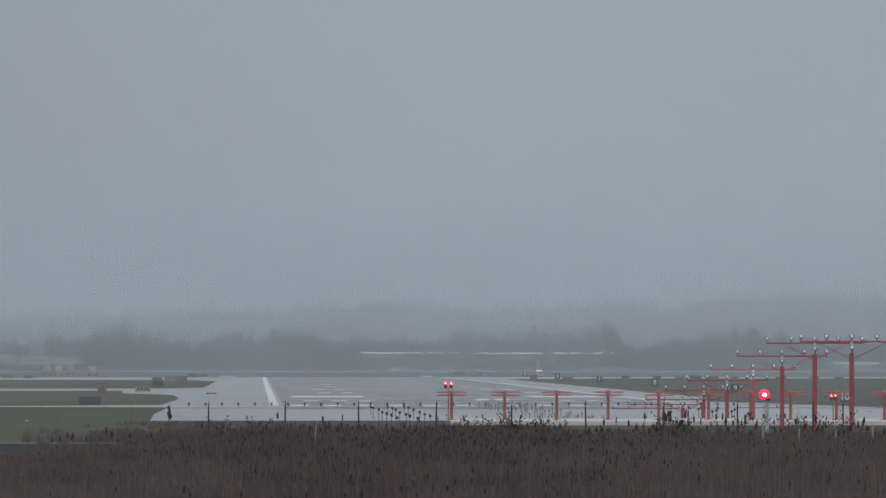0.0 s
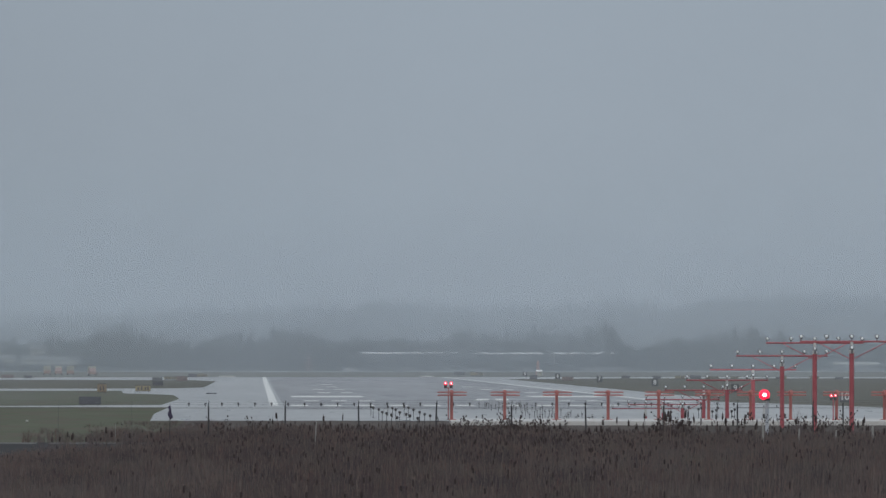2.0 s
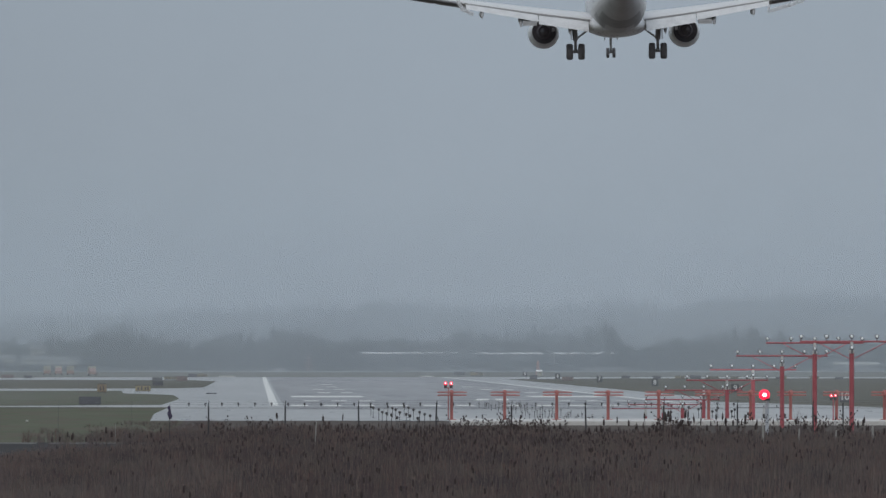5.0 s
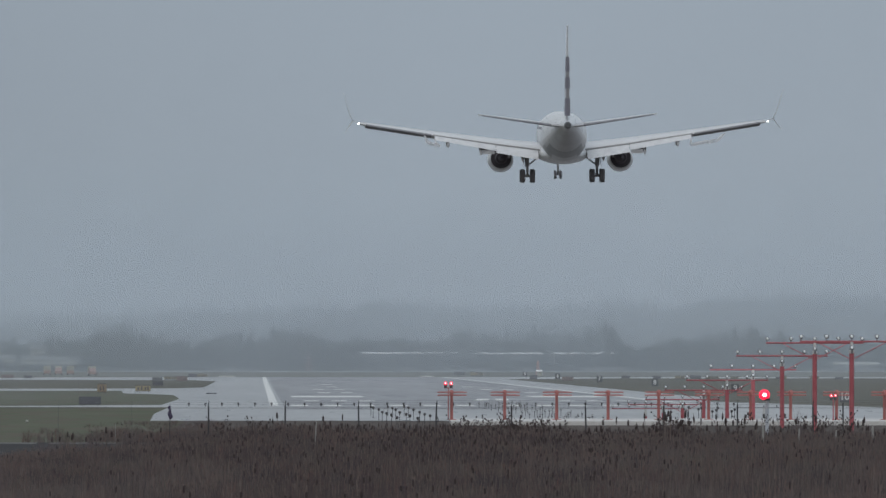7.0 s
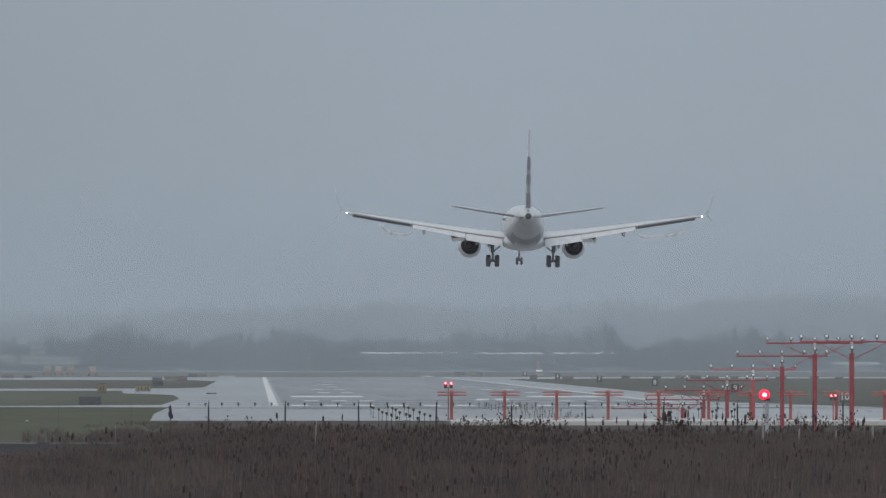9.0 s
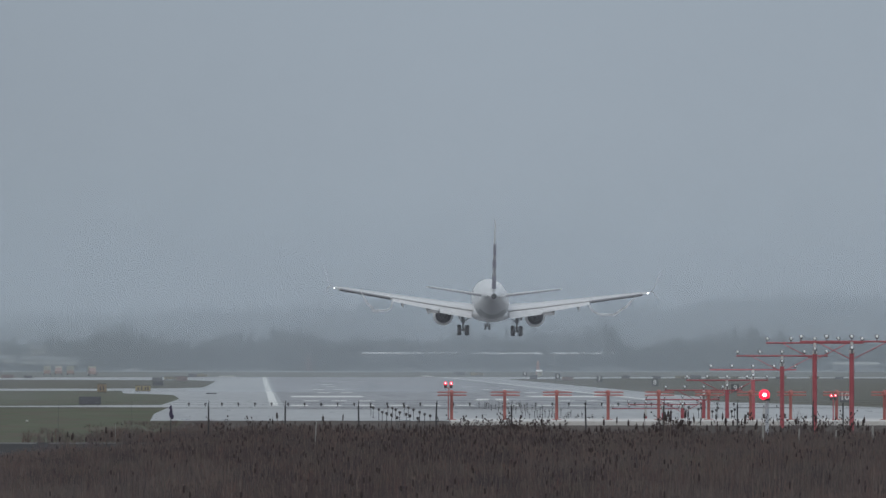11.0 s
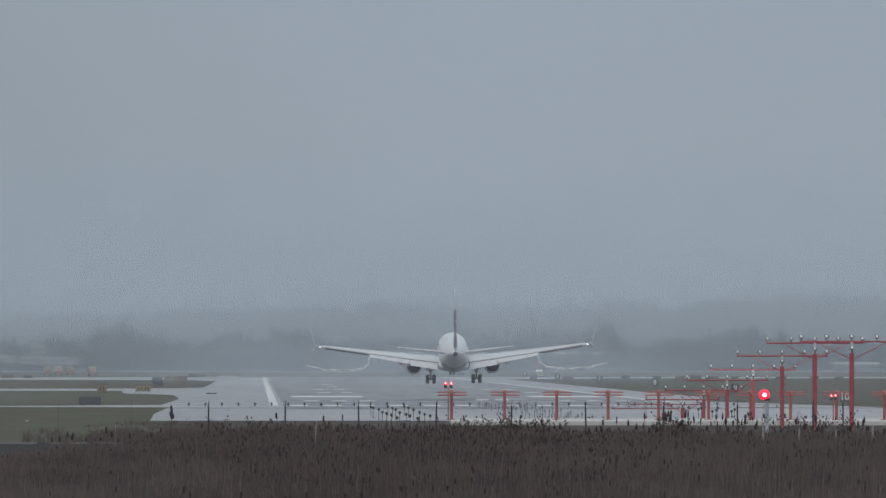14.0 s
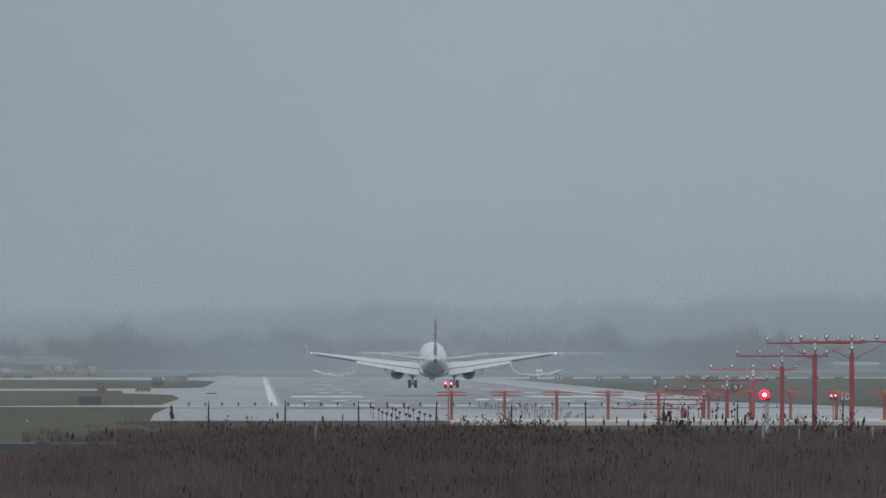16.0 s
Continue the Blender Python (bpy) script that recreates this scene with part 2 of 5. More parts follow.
def ball(bm, x, y, z, r, squash=1.0, segments=10):
    made = bmesh.ops.create_uvsphere(bm, u_segments=segments, v_segments=max(5, segments // 2 + 1), radius=r)["verts"]
    for v in made:
        v.co = Vector((x + v.co.x, y + v.co.y, z + v.co.z * squash))
    return bm


def slab(name, outline, z, thick, material, parent=None, label=""):
    """A level slab with the given outline."""
    bm = bmesh.new()
    top = [bm.verts.new((x, y, z)) for x, y in outline]
    low = [bm.verts.new((x, y, z - thick)) for x, y in outline]
    bm.faces.new(top)
    bm.faces.new(low[::-1])
    for i in range(len(top)):
        j = (i + 1) % len(top)
        bm.faces.new((top[i], low[i], low[j], top[j]))
    return part(name, bm, material, parent, label)


def thing(name, m, label, category, group="", kind=""):
    ob = new(name)
    ob.matrix_basis = m
    return tagged(ob, label, category, group, kind)


def soup(name, verts, faces, materials, index=None, parent=None):
    """One mesh out of arrays: verts (n, 3) and faces (m, 3)."""
    me = bpy.data.meshes.new(name)
    me.vertices.add(len(verts))
    me.vertices.foreach_set("co", np.asarray(verts, np.float32).ravel())
    me.loops.add(3 * len(faces))
    me.loops.foreach_set("vertex_index", np.asarray(faces, np.int32).ravel())
    me.polygons.add(len(faces))
    me.polygons.foreach_set("loop_start", np.arange(0, 3 * len(faces), 3, dtype=np.int32))
    for m in materials:
        me.materials.append(m)
    if index is not None:
        me.polygons.foreach_set("material_index", np.asarray(index, np.int32))
    me.update(calc_edges=True)
    me.validate()
    ob = new(name, me)
    ob.parent = parent
    return ob


# ---- ground and pavements ----
def level(d):
    """The ground's height along the view: a dike, a marsh, a low rise by the fence, then the airfield."""
    return float(np.interp(d, [-600, 60, 110, 190, 430, 450, 570, 700, 5000], [3.6, 3.6, 0.5, 0.5, 0.5, 0.6, 0.6, 0.0, 0.0]))


def ground():
    rows = sorted({-600, -100, 0, 60, 85, 110, 150, 190, 250, 330, 400, 430, 450, 500, 570, 600, 640, 700, 800, 905, 1162, 1500, 1815, 2000, 2600, 3300, 4000, 4950})
    cols = [-3000, -900, -300, -100, -40, -15, -6, 0, 15, 40, 100, 300, 900, 3000]
    bm = bmesh.new()
    grid = [[bm.verts.new((x, d, level(d))) for x in cols] for d in rows]
    for i in range(len(rows) - 1):
        for j in range(len(cols) - 1):
            f = bm.faces.new((grid[i][j], grid[i][j + 1], grid[i + 1][j + 1], grid[i + 1][j]))
            f.material_index = 1 if 110 <= rows[i] < 450 else 2 if rows[i] < 905 and cols[j] >= -6 else 3 if cols[j] >= 40 or rows[i] >= 1815 else 0
    tagged(part("ground", bm, [GRASS, SOIL, DRYGRASS, OLIVE]), "damp olive-brown winter grass and marsh ground", "ground", kind="structure")


def pavement():
    left, right = -9.2, 58.5
    outline = [(-8.8, 905), (left - 0.3, 1010), (left, 1145), (-30, 1157), (-300, 1158), (-300, 1171), (-30, 1171), (-10.5, 1200), (-9.7, 1380),
               (-11.6, 1520), (-19.4, 1590), (-21.1, 1705), (-300, 1720), (-300, 1815), (-40, 1815), (-14, 1830), (left, 1890), (-8.7, 2380),
               (-14, 2480), (-60, 2530), (-900, 2540), (-900, 2800), (-60, 2800), (left - 2, 2860), (right, 2860),
               (90, 2850), (420, 2840), (420, 2690), (90, 2690), (right + 1, 2600), (right, 1440), (57.2, 1395), (53.8, 1290), (56, 1268),
               (65.5, 1142), (300, 1136), (300, 905)]
    tagged(slab("pavement", outline, 0.02, 0.3, CONCRETE), "wet pale concrete shoulders, blast pad and taxiways", "pavement", kind="structure")
    runway = slab("runway", [(2.9, 1100), (47.5, 1100), (47.5, 2852), (2.9, 2852)], 0.032, 0.2, ASPHALT)
    tagged(runway, "wet dark asphalt runway streaked with rubber and painted sheen", "runway", kind="structure")

    def mark(x0, x1, y0, y1, material=WHITEMARK, name="stripe"):
        slab(name, [(x0, y0), (x1, y0), (x1, y1), (x0, y1)], 0.044, 0.02, material, runway)
    mark(1.45, 2.4, 1180, 2850, name="edge_stripe")
    mark(48.0, 48.95, 1180, 2850, name="edge_stripe")
    for side in (-1, 1):
        mark(*sorted((CENTRE + side * 11.0, CENTRE + side * 20.6)), 1428, 1474, name="aiming_point_mark")
        for d, count in ((1300, 3), (1596, 2), (1752, 2), (1908, 1), (2066, 1)):
            for k in range(count):
                a = CENTRE + side * (11.0 + 3.35 * k)
                mark(*sorted((a, a + side * 1.83)), d, d + 23, name="touchdown_bar")
        for k in range(6):
            a = CENTRE + side * (1.6 + 3.6 * k)
            mark(*sorted((a, a + side * 1.9)), 1172, 1200)
    for a, b in ((2.6, 2.2), (0.0, 0.0)):
        slab("numeral_stroke", [(26.4 + a, 1322), (28.0 + a, 1322), (29.4 + b, 1372), (27.8 + b, 1372)], 0.044, 0.02, WHITEMARK, runway)
    road = slab("perimeter_road", [(-300, 455), (-8, 455), (20, 480), (20, 596), (-300, 596)], level(500) + 0.03, 0.2, ROAD)
    tagged(road, "dark damp asphalt perimeter road behind the reeds", "road", kind="structure")
    for k in range(16):
        x = -60 + 6.1 * k
        slab("edge_stripe", [(x, 587), (x + 5.4, 587), (x + 5.4, 593), (x, 593)], level(500) + 0.045, 0.02, WORNLINE, road)
    field = slab("far_field", [(-2900, 2870), (2900, 2870), (2900, 4900), (-2900, 4900)], 0.02, 0.2, HAZEFIELD)
    tagged(field, "wet field beyond the runway, its green paled for haze", "field", kind="structure")
    far = slab("far_road", [(-900, 3915), (900, 3915), (900, 3955), (-900, 3955)], 0.06, 0.1, ASPHALT)
    tagged(far, "pale service road at the runway's far end", "road", kind="structure")
    bm = bmesh.new()
    rows = [[bm.verts.new((x, d, z if x > 8.5 else 0.55)) for d, z in ((451, 0.55), (470, 0.9 + 0.1 * math.sin(x)), (500, 1.4 + 0.08 * math.sin(0.7 * x)), (522, 1.9 + 0.03 * math.sin(1.9 * x)), (531.9, 1.96))] for x in [7.0 + 1.0 * k for k in range(114)]]
    for r0, r1 in zip(rows, rows[1:]):
        for i in range(4):
            bm.faces.new((r0[i], r1[i], r1[i + 1], r0[i + 1]))
    tagged(smooth(part("grass_bank", bm, DRYGRASS)), "low bank of dead brown grass before the platform", "bank", kind="structure")
    pad = slab("localizer_platform", [(9.43, 532), (120, 532), (120, 556), (9.85, 556)], 2.16, 1.7, PALE)
    tagged(pad, "long whitewashed concrete platform under the antenna array", "platform", kind="structure")


ground()
pavement()


# ---- the airliner ----
PLANEWHITE = surface("white_aircraft_paint", (0.74, 0.75, 0.77), (0.82, 0.83, 0.84), 0.4, 0.3)
PLANEGREY = surface("grey_aircraft_paint", (0.6, 0.61, 0.63), (0.7, 0.71, 0.73), 0.5, 0.4)
# grey that carries the shade of the fuselage's underside
BELLY = surface("belly_shade_grey_paint", (0.48, 0.485, 0.5), (0.64, 0.645, 0.66), 0.5, 0.4)
FLAPGREY = surface("worn_flap_paint", (0.54, 0.55, 0.57), (0.76, 0.77, 0.79), 1.4, 0.4)
COVE = surface("cove_shade_paint", (0.17, 0.17, 0.19), (0.25, 0.25, 0.27), 2.0, 0.6)
NAVY = surface("slate_fin_paint", (0.25, 0.25, 0.31), (0.33, 0.33, 0.39), 1.0, 0.4)
PALESLATE = surface("pale_slate_fin_paint", (0.34, 0.34, 0.38), (0.5, 0.5, 0.53), 1.6, 0.4)
HOTMETAL = surface("dark_exhaust_metal", (0.11, 0.1, 0.115), (0.16, 0.15, 0.165), 4.0, 0.7)
# tyre black raised to grey, with haze in the rubber's colour
RUBBER = surface("hazed_tyre_rubber", (0.17, 0.164, 0.176), (0.22, 0.213, 0.225), 6.0, 0.8)
GEARGREY = surface("grey_gear_paint", (0.3, 0.3, 0.31), (0.38, 0.38, 0.39), 4.0, 0.5)
MIDBELLY = surface("belly_half_shade_paint", (0.58, 0.585, 0.6), (0.66, 0.665, 0.68), 0.5, 0.35)
BRIGHT = surface("bright_gear_metal", (0.4, 0.4, 0.41), (0.55, 0.55, 0.56), 6.0, 0.4, metal=0.7)
CABINPANE = surface("pale_cabin_pane", (0.3, 0.31, 0.33), (0.36, 0.37, 0.39), 3.0, 0.2)
# dark grey for the shadow line across the aft belly
SHADEGREY = surface("dark_shade_grey_paint", (0.28, 0.285, 0.3), (0.42, 0.425, 0.44), 1.5, 0.4)
STROBE = glow("wingtip_light", (1.0, 1.0, 1.0), 6.0)
SECTION = ((0, 0), (0.03, 0.3), (0.12, 0.52), (0.3, 0.62), (0.6, 0.42), (1, 0.03), (1, -0.03), (0.6, -0.26), (0.3, -0.38), (0.12, -0.34), (0.03, -0.2))


def rib(x, le, te, z, thick, upright=False):
    """A wing section at span x: from le back to te; upright lays the span along z."""
    if upright:
        return [Vector((t * thick * 0.9, le + (te - le) * c, x)) for c, t in SECTION]
    return [Vector((x, le + (te - le) * c, z + t * thick)) for c, t in SECTION]


def fuselage(parent):
    stations = ((17.7, 0.06, 0.06, -0.6), (17.3, 0.45, 0.45, -0.55), (16.4, 0.95, 0.95, -0.42), (15.0, 1.42, 1.45, -0.22), (13.2, 1.75, 1.82, -0.06),
                (11.0, 1.88, 2.0, 0), (4.0, 1.88, 2.0, 0), (-7.0, 1.88, 2.0, 0), (-9.5, 1.78, 1.86, 0.14), (-12.0, 1.55, 1.6, 0.4),
                (-14.5, 1.22, 1.28, 0.65), (-17.0, 0.82, 0.9, 0.86), (-19.2, 0.44, 0.52, 0.97), (-20.7, 0.2, 0.26, 1.0), (-21.0, 0.08, 0.1, 1.0))
    bm = bmesh.new()
    loft(bm, [[Vector((w * math.sin(a), y, z + h * math.cos(a))) for a in (i * math.tau / 32 for i in range(32))] for y, w, h, z in stations])
    for f in bm.faces:
        c = f.calc_center_median()
        # underside's shade is put into the paint: three greys, darkest aft by the fairing
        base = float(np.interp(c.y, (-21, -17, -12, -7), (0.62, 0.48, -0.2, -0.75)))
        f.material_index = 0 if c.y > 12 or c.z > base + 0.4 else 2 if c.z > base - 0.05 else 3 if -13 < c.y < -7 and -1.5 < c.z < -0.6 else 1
    body = smooth(part("fuselage", bm, [PLANEWHITE, BELLY, MIDBELLY, SHADEGREY], parent, "white fuselage with the belly's shade in grey paint"))
    bm = bmesh.new()
    loft(bm, [[Vector((w * math.sin(a), y, -1.45 + h * math.cos(a))) for a in (i * math.tau / 20 for i in range(20))]
              for y, w, h in ((8.5, 0.5, 0.2), (7, 1.6, 0.7), (4, 2.1, 0.85), (-2, 2.1, 0.85), (-4.5, 1.5, 0.6), (-6, 0.5, 0.2))])
    smooth(part("wing_fairing", bm, PLANEWHITE, body))
    bm = bmesh.new()
    tube(bm, (0, -20.6, 1.0), (0, -21.6, 1.03), 0.3, 0.2, 12)
    part("exhaust_cone", bm, BLACK, body, "dark auxiliary exhaust")
    for side in (-1, 1):
        for y in np.arange(-5.6, 12.0, 0.51):
            bm = bmesh.new()
            x = 1.785
            box(bm, *sorted((side * (x - 0.05), side * (x + 0.012))), y - 0.13, y + 0.13, 0.42, 0.78)
            part("cabin_window", bm, CABINPANE, body)


def wing_shape(x):
    s = (x - 1.5) / 15.4
    le = 5.6 - 8.2 * s
    te = -2.3 + 0.25 * min(1, x / 5.5) if x < 5.5 else -2.05 - 2.15 * (x - 5.5) / 11.4
    return le, te, -1.12 + 2.3 * max(0, s) ** 1.12, 0.95 - 0.72 * s


def wing(parent, side):
    bm = bmesh.new()
    spans = (0.4, 1.5, 3.5, 5.5, 8, 10.6, 13, 15.2, 16.6)
    loft(bm, [rib(side * x, *wing_shape(x)) for x in spans])
    w = smooth(part("wing", bm, PLANEGREY, parent, "grey swept wing with lowered flaps"))
    # the bright leading slat, and the upper skin in white
    for x0, x1 in ((2.2, 3.9), (5.9, 9.0), (9.05, 12.6), (12.65, 16.2)):
        bm = bmesh.new()
        rings = []
        for x in (x0, x1):
            le, te, z, th = wing_shape(x)
            rings.append([Vector((side * x, le + 0.5, z - 0.28)), Vector((side * x, le + 0.3, z + 0.05)), Vector((side * x, le - 0.25, z + th * 0.55 + 0.05)),
                          Vector((side * x, le - 0.2, z + th * 0.5)), Vector((side * x, le + 0.2, z - 0.05)), Vector((side * x, le + 0.42, z - 0.3))])
        loft(bm, rings)
        part("slat", bm, PLANEWHITE, w)
    for x0, x1, c0, c1 in ((2.0, 5.45, 2.15, 1.85), (5.5, 10.5, 1.45, 0.95)):
        for step, (drop0, back0, angle, share) in enumerate(((0.03, -0.12, 22, 0.6), (0.09, 0.4, 31, 0.54))):
            rings = []
            for x, c in ((x0, c0), (x1, c1)):
                le, te, z, th = wing_shape(x)
                sc = c / 1.65
                y0, z0, ch = te - back0 * sc + 0.1, z - drop0 * sc, c * share * 1.15
                ca, sa = math.cos(radians(angle)), math.sin(radians(angle))
                rings.append([Vector((side * x, y0 - u * ch * ca + v * 0.1 * sa, z0 - u * ch * sa + v * 0.1 * ca)) for u, v in ((0, 0), (0.2, 0.9), (0.6, 0.7), (1, 0.05), (1, -0.05), (0.6, -0.4), (0.2, -0.5))])
            bm = bmesh.new()
            loft(bm, rings)
            part("flap", bm, FLAPGREY, w, "pale lowered flap")
    # solid grey strip drawn for the dark gap along the spoilers' edge
    for x0, x1 in ((1.9, 5.4), (5.45, 10.6)):
        rings = []
        for x in (x0, x1):
            le, te, z, th = wing_shape(x)
            rings.append([Vector((side * x, te - 0.06, z + 0.05)), Vector((side * x, te - 0.06, z - 0.06)), Vector((side * x, te + 0.3, z - 0.1)), Vector((side * x, te + 0.3, z + 0.02))])
        bm = bmesh.new()
        loft(bm, rings)
        part("spoiler_edge", bm, GEARGREY, w, "dark gap along the spoilers' edge")
    # spoilers' edge line and dark aileron, the cove's shadow put into its colour
    rings = []
    for x in (10.75, 16.1):
        le, te, z, th = wing_shape(x)
        rings.append([Vector((side * x, te + 0.25, z + 0.06)), Vector((side * x, te - 0.35, z - 0.02)), Vector((side * x, te - 0.35, z - 0.08)),
                      Vector((side * x, te + 1.2, z - 0.26)), Vector((side * x, te + 1.2, z - 0.1))])
    bm = bmesh.new()
    loft(bm, rings)
    part("aileron", bm, COVE, w, "shaded aileron and its cove")
    for x, drop in ((3.3, 1.05), (6.7, 0.98), (9.4, 0.76)):
        le, te, z, th = wing_shape(x)
        bm = bmesh.new()
        loft(bm, [[Vector((side * x + r * math.sin(a), y, zz + 1.5 * r * math.cos(a))) for a in (i * math.tau / 8 for i in range(8))]
                  for y, zz, r in ((te + 2.2, z - 0.45, 0.05), (te + 1.4, z - 0.55, 0.16), (te - 0.1, z - 0.52, 0.15), (te - 1.0, z - drop + 0.1, 0.11), (te - 1.5, z - drop - 0.06, 0.03))])
        smooth(part("flap_track_fairing", bm, GEARGREY, w))
    # dark block added for the dark patch where the flaps meet behind the engine
    le, te, z, th = wing_shape(6.3)
    bm = bmesh.new()
    loft(bm, [[Vector((side * x, te - y, z - d)) for y, d in ((0.1, 0.42), (1.05, 0.62), (1.1, 0.92), (0.3, 0.8))] for x in (5.6, 6.0, 6.55)])
    part("flap_joint_block", bm, SHADEGREY, w, "dark block added under the flaps' joint")
    # split winglet
    le, te, z, th = wing_shape(16.6)
    curve = ((16.6, z, le, te, 0.24), (17.15, z + 0.22, le - 0.5, te - 0.25, 0.18), (17.37, z + 0.62, le - 0.82, te - 0.46, 0.11), (17.45, z + 0.8, le - 0.95, te - 0.55, 0.08), (17.95, z + 2.6, te - 0.75, te - 1.3, 0.025))
    for name, rows, paint, label in (("winglet_root", curve[:3], SHADEGREY, "dark curved root of the winglet"), ("winglet", curve[2:], BELLY, "pale grey upswept winglet")):
        bm = bmesh.new()
        loft(bm, [[Vector((side * (x + h * k * 0.6), l + (t - l) * c, zz + h * k * 0.5)) for c, h in SECTION] for x, zz, l, t, k in rows])
        smooth(part(name, bm, paint, w, label))
    rings = []
    for x, zz, l, t, k in ((17.2, z + 0.2, le - 0.7, te - 0.2, 0.12), (17.75, z - 0.55, te - 0.5, te - 0.95, 0.04)):
        rings.append([Vector((side * (x + h * k * 0.5), l + (t - l) * c, zz + h * k * 0.5)) for c, h in SECTION])
    bm = bmesh.new()
    loft(bm, rings)
    part("ventral_strake", bm, BELLY, w)
    bm = bmesh.new()
    ball(bm, side * 16.72, te - 0.1, z + 0.02, 0.068)
    part("tip_light", bm, STROBE, w, "bright white wingtip light")
    # engine
    cx, cz = 4.94 * side, -1.95

    def ring(y, r, flat=1.0, dz=0.0):
        return [Vector((cx + r * math.sin(a), y, cz + dz + r * (flat if math.cos(a) < 0 else 1) * math.cos(a))) for a in (i * math.tau / 24 for i in range(24))]
    bm = bmesh.new()
    loft(bm, [ring(8.5, 0.76), ring(9.4, 0.82, 0.94), ring(9.6, 0.91, 0.94), ring(9.4, 0.98, 0.94), ring(8.4, 1.07, 0.95), ring(6.8, 1.09, 0.97), ring(5.2, 0.97, dz=0.06), ring(4.5, 0.87, dz=0.13), ring(4.5, 0.84, dz=0.13), ring(4.75, 0.84, dz=0.13)], caps=False)
    e = smooth(part("engine_cowl", bm, PLANEWHITE, w, "white turbofan cowl"))
    bm = bmesh.new()
    loft(bm, [ring(4.75, 0.84, dz=0.13), ring(4.72, 0.52, dz=0.13), ring(4.2, 0.48, dz=0.14), ring(3.8, 0.42, dz=0.15), ring(3.85, 0.3, dz=0.15), ring(3.4, 0.05, dz=0.15)])
    part("exhaust_core", bm, HOTMETAL, e, "sooty exhaust core")
    bm = bmesh.new()
    loft(bm, [ring(8.6, 0.76), ring(8.7, 0.3), ring(9.1, 0.05)])
    part("fan", bm, HOTMETAL, e)
    bm = bmesh.new()
    loft(bm, [[Vector((cx + u * 0.2, y, z0)) for u, z0 in ((-1, zb), (1, zb), (1, zt), (-1, zt))] for y, zb, zt in ((7.6, -1.15, -0.8), (5.0, -1.4, -0.45), (1.5, -1.2, -0.6))])
    part("pylon", bm, PLANEWHITE, e)
    # white block added for the bright spot at the exhaust's inboard side
    bm = bmesh.new()
    box(bm, *sorted((cx - side * 0.74, cx - side * 0.54)), 4.3, 4.5, cz + 0.15, cz + 0.42)
    part("duct_bright_block", bm, PLANEWHITE, e)


def tail(parent):
    bm = bmesh.new()
    loft(bm, [rib(1.4, -10.8, -19.0, 0, 0.3, True), rib(2.6, -13.6, -19.4, 0, 0.3, True), rib(9.0, -19.9, -21.6, 0, 0.1, True)])
    fin = smooth(part("fin", bm, PLANEWHITE, parent, "tall fin with dark slate bands and a pale tip"))
    shades = ((1.75, 3.15, NAVY, 1.0), (3.15, 3.95, PALESLATE, 0.75), (3.95, 4.85, NAVY, 1.1), (4.85, 5.3, PALESLATE, 0.8), (5.3, 6.5, NAVY, 1.0), (6.5, 8.95, FLAPGREY, 0.28))
    for z0, z1, shade, wide in shades:
        bm = bmesh.new()
        rings = []
        for z in (z0, z1):
            s = (z - 1.75) / 7.2
            front, back, half = -18.0 - 2.6 * s, -20.3 - 2.0 * s, (0.22 - 0.12 * s) * wide
            rings.append([Vector((-half, front, z)), Vector((half, front, z)), Vector((half * 0.95, back, z)), Vector((-half * 0.95, back, z))])
        loft(bm, rings)
        part("rudder_panel", bm, shade, fin)
    for side in (-1, 1):
        bm = bmesh.new()
        loft(bm, [rib(side * 0.3, -15.6, -19.4, 0.9, 0.34), rib(side * 1.2, -16.3, -19.6, 1.0, 0.32), rib(side * 7.15, -19.7, -21.3, 1.86, 0.14)])
        tp = smooth(part("tailplane", bm, PLANEGREY, parent, "grey tailplane"))
        bm = bmesh.new()
        loft(bm, [rib(side * 1.3, -18.6, -20.3, 0.98, 0.22), rib(side * 6.9, -20.8, -21.8, 1.81, 0.1)])
        # the elevator's shade is in its dark paint
        part("elevator", bm, COVE, tp, "shaded elevator")


def wheel(parent, x, y, z, r, w):
    bm = bmesh.new()
    loft(bm, [[Vector((x + dx, y + rr * math.sin(a), z + rr * math.cos(a))) for a in (i * math.tau / 20 for i in range(20))]
              for dx, rr in ((-w / 2, r * 0.55), (-w / 2, r * 0.85), (-w * 0.3, r), (w * 0.3, r), (w / 2, r * 0.85), (w / 2, r * 0.55))])
    t = smooth(part("tyre", bm, RUBBER, parent, "black tyre, lightened for haze"))
    return t


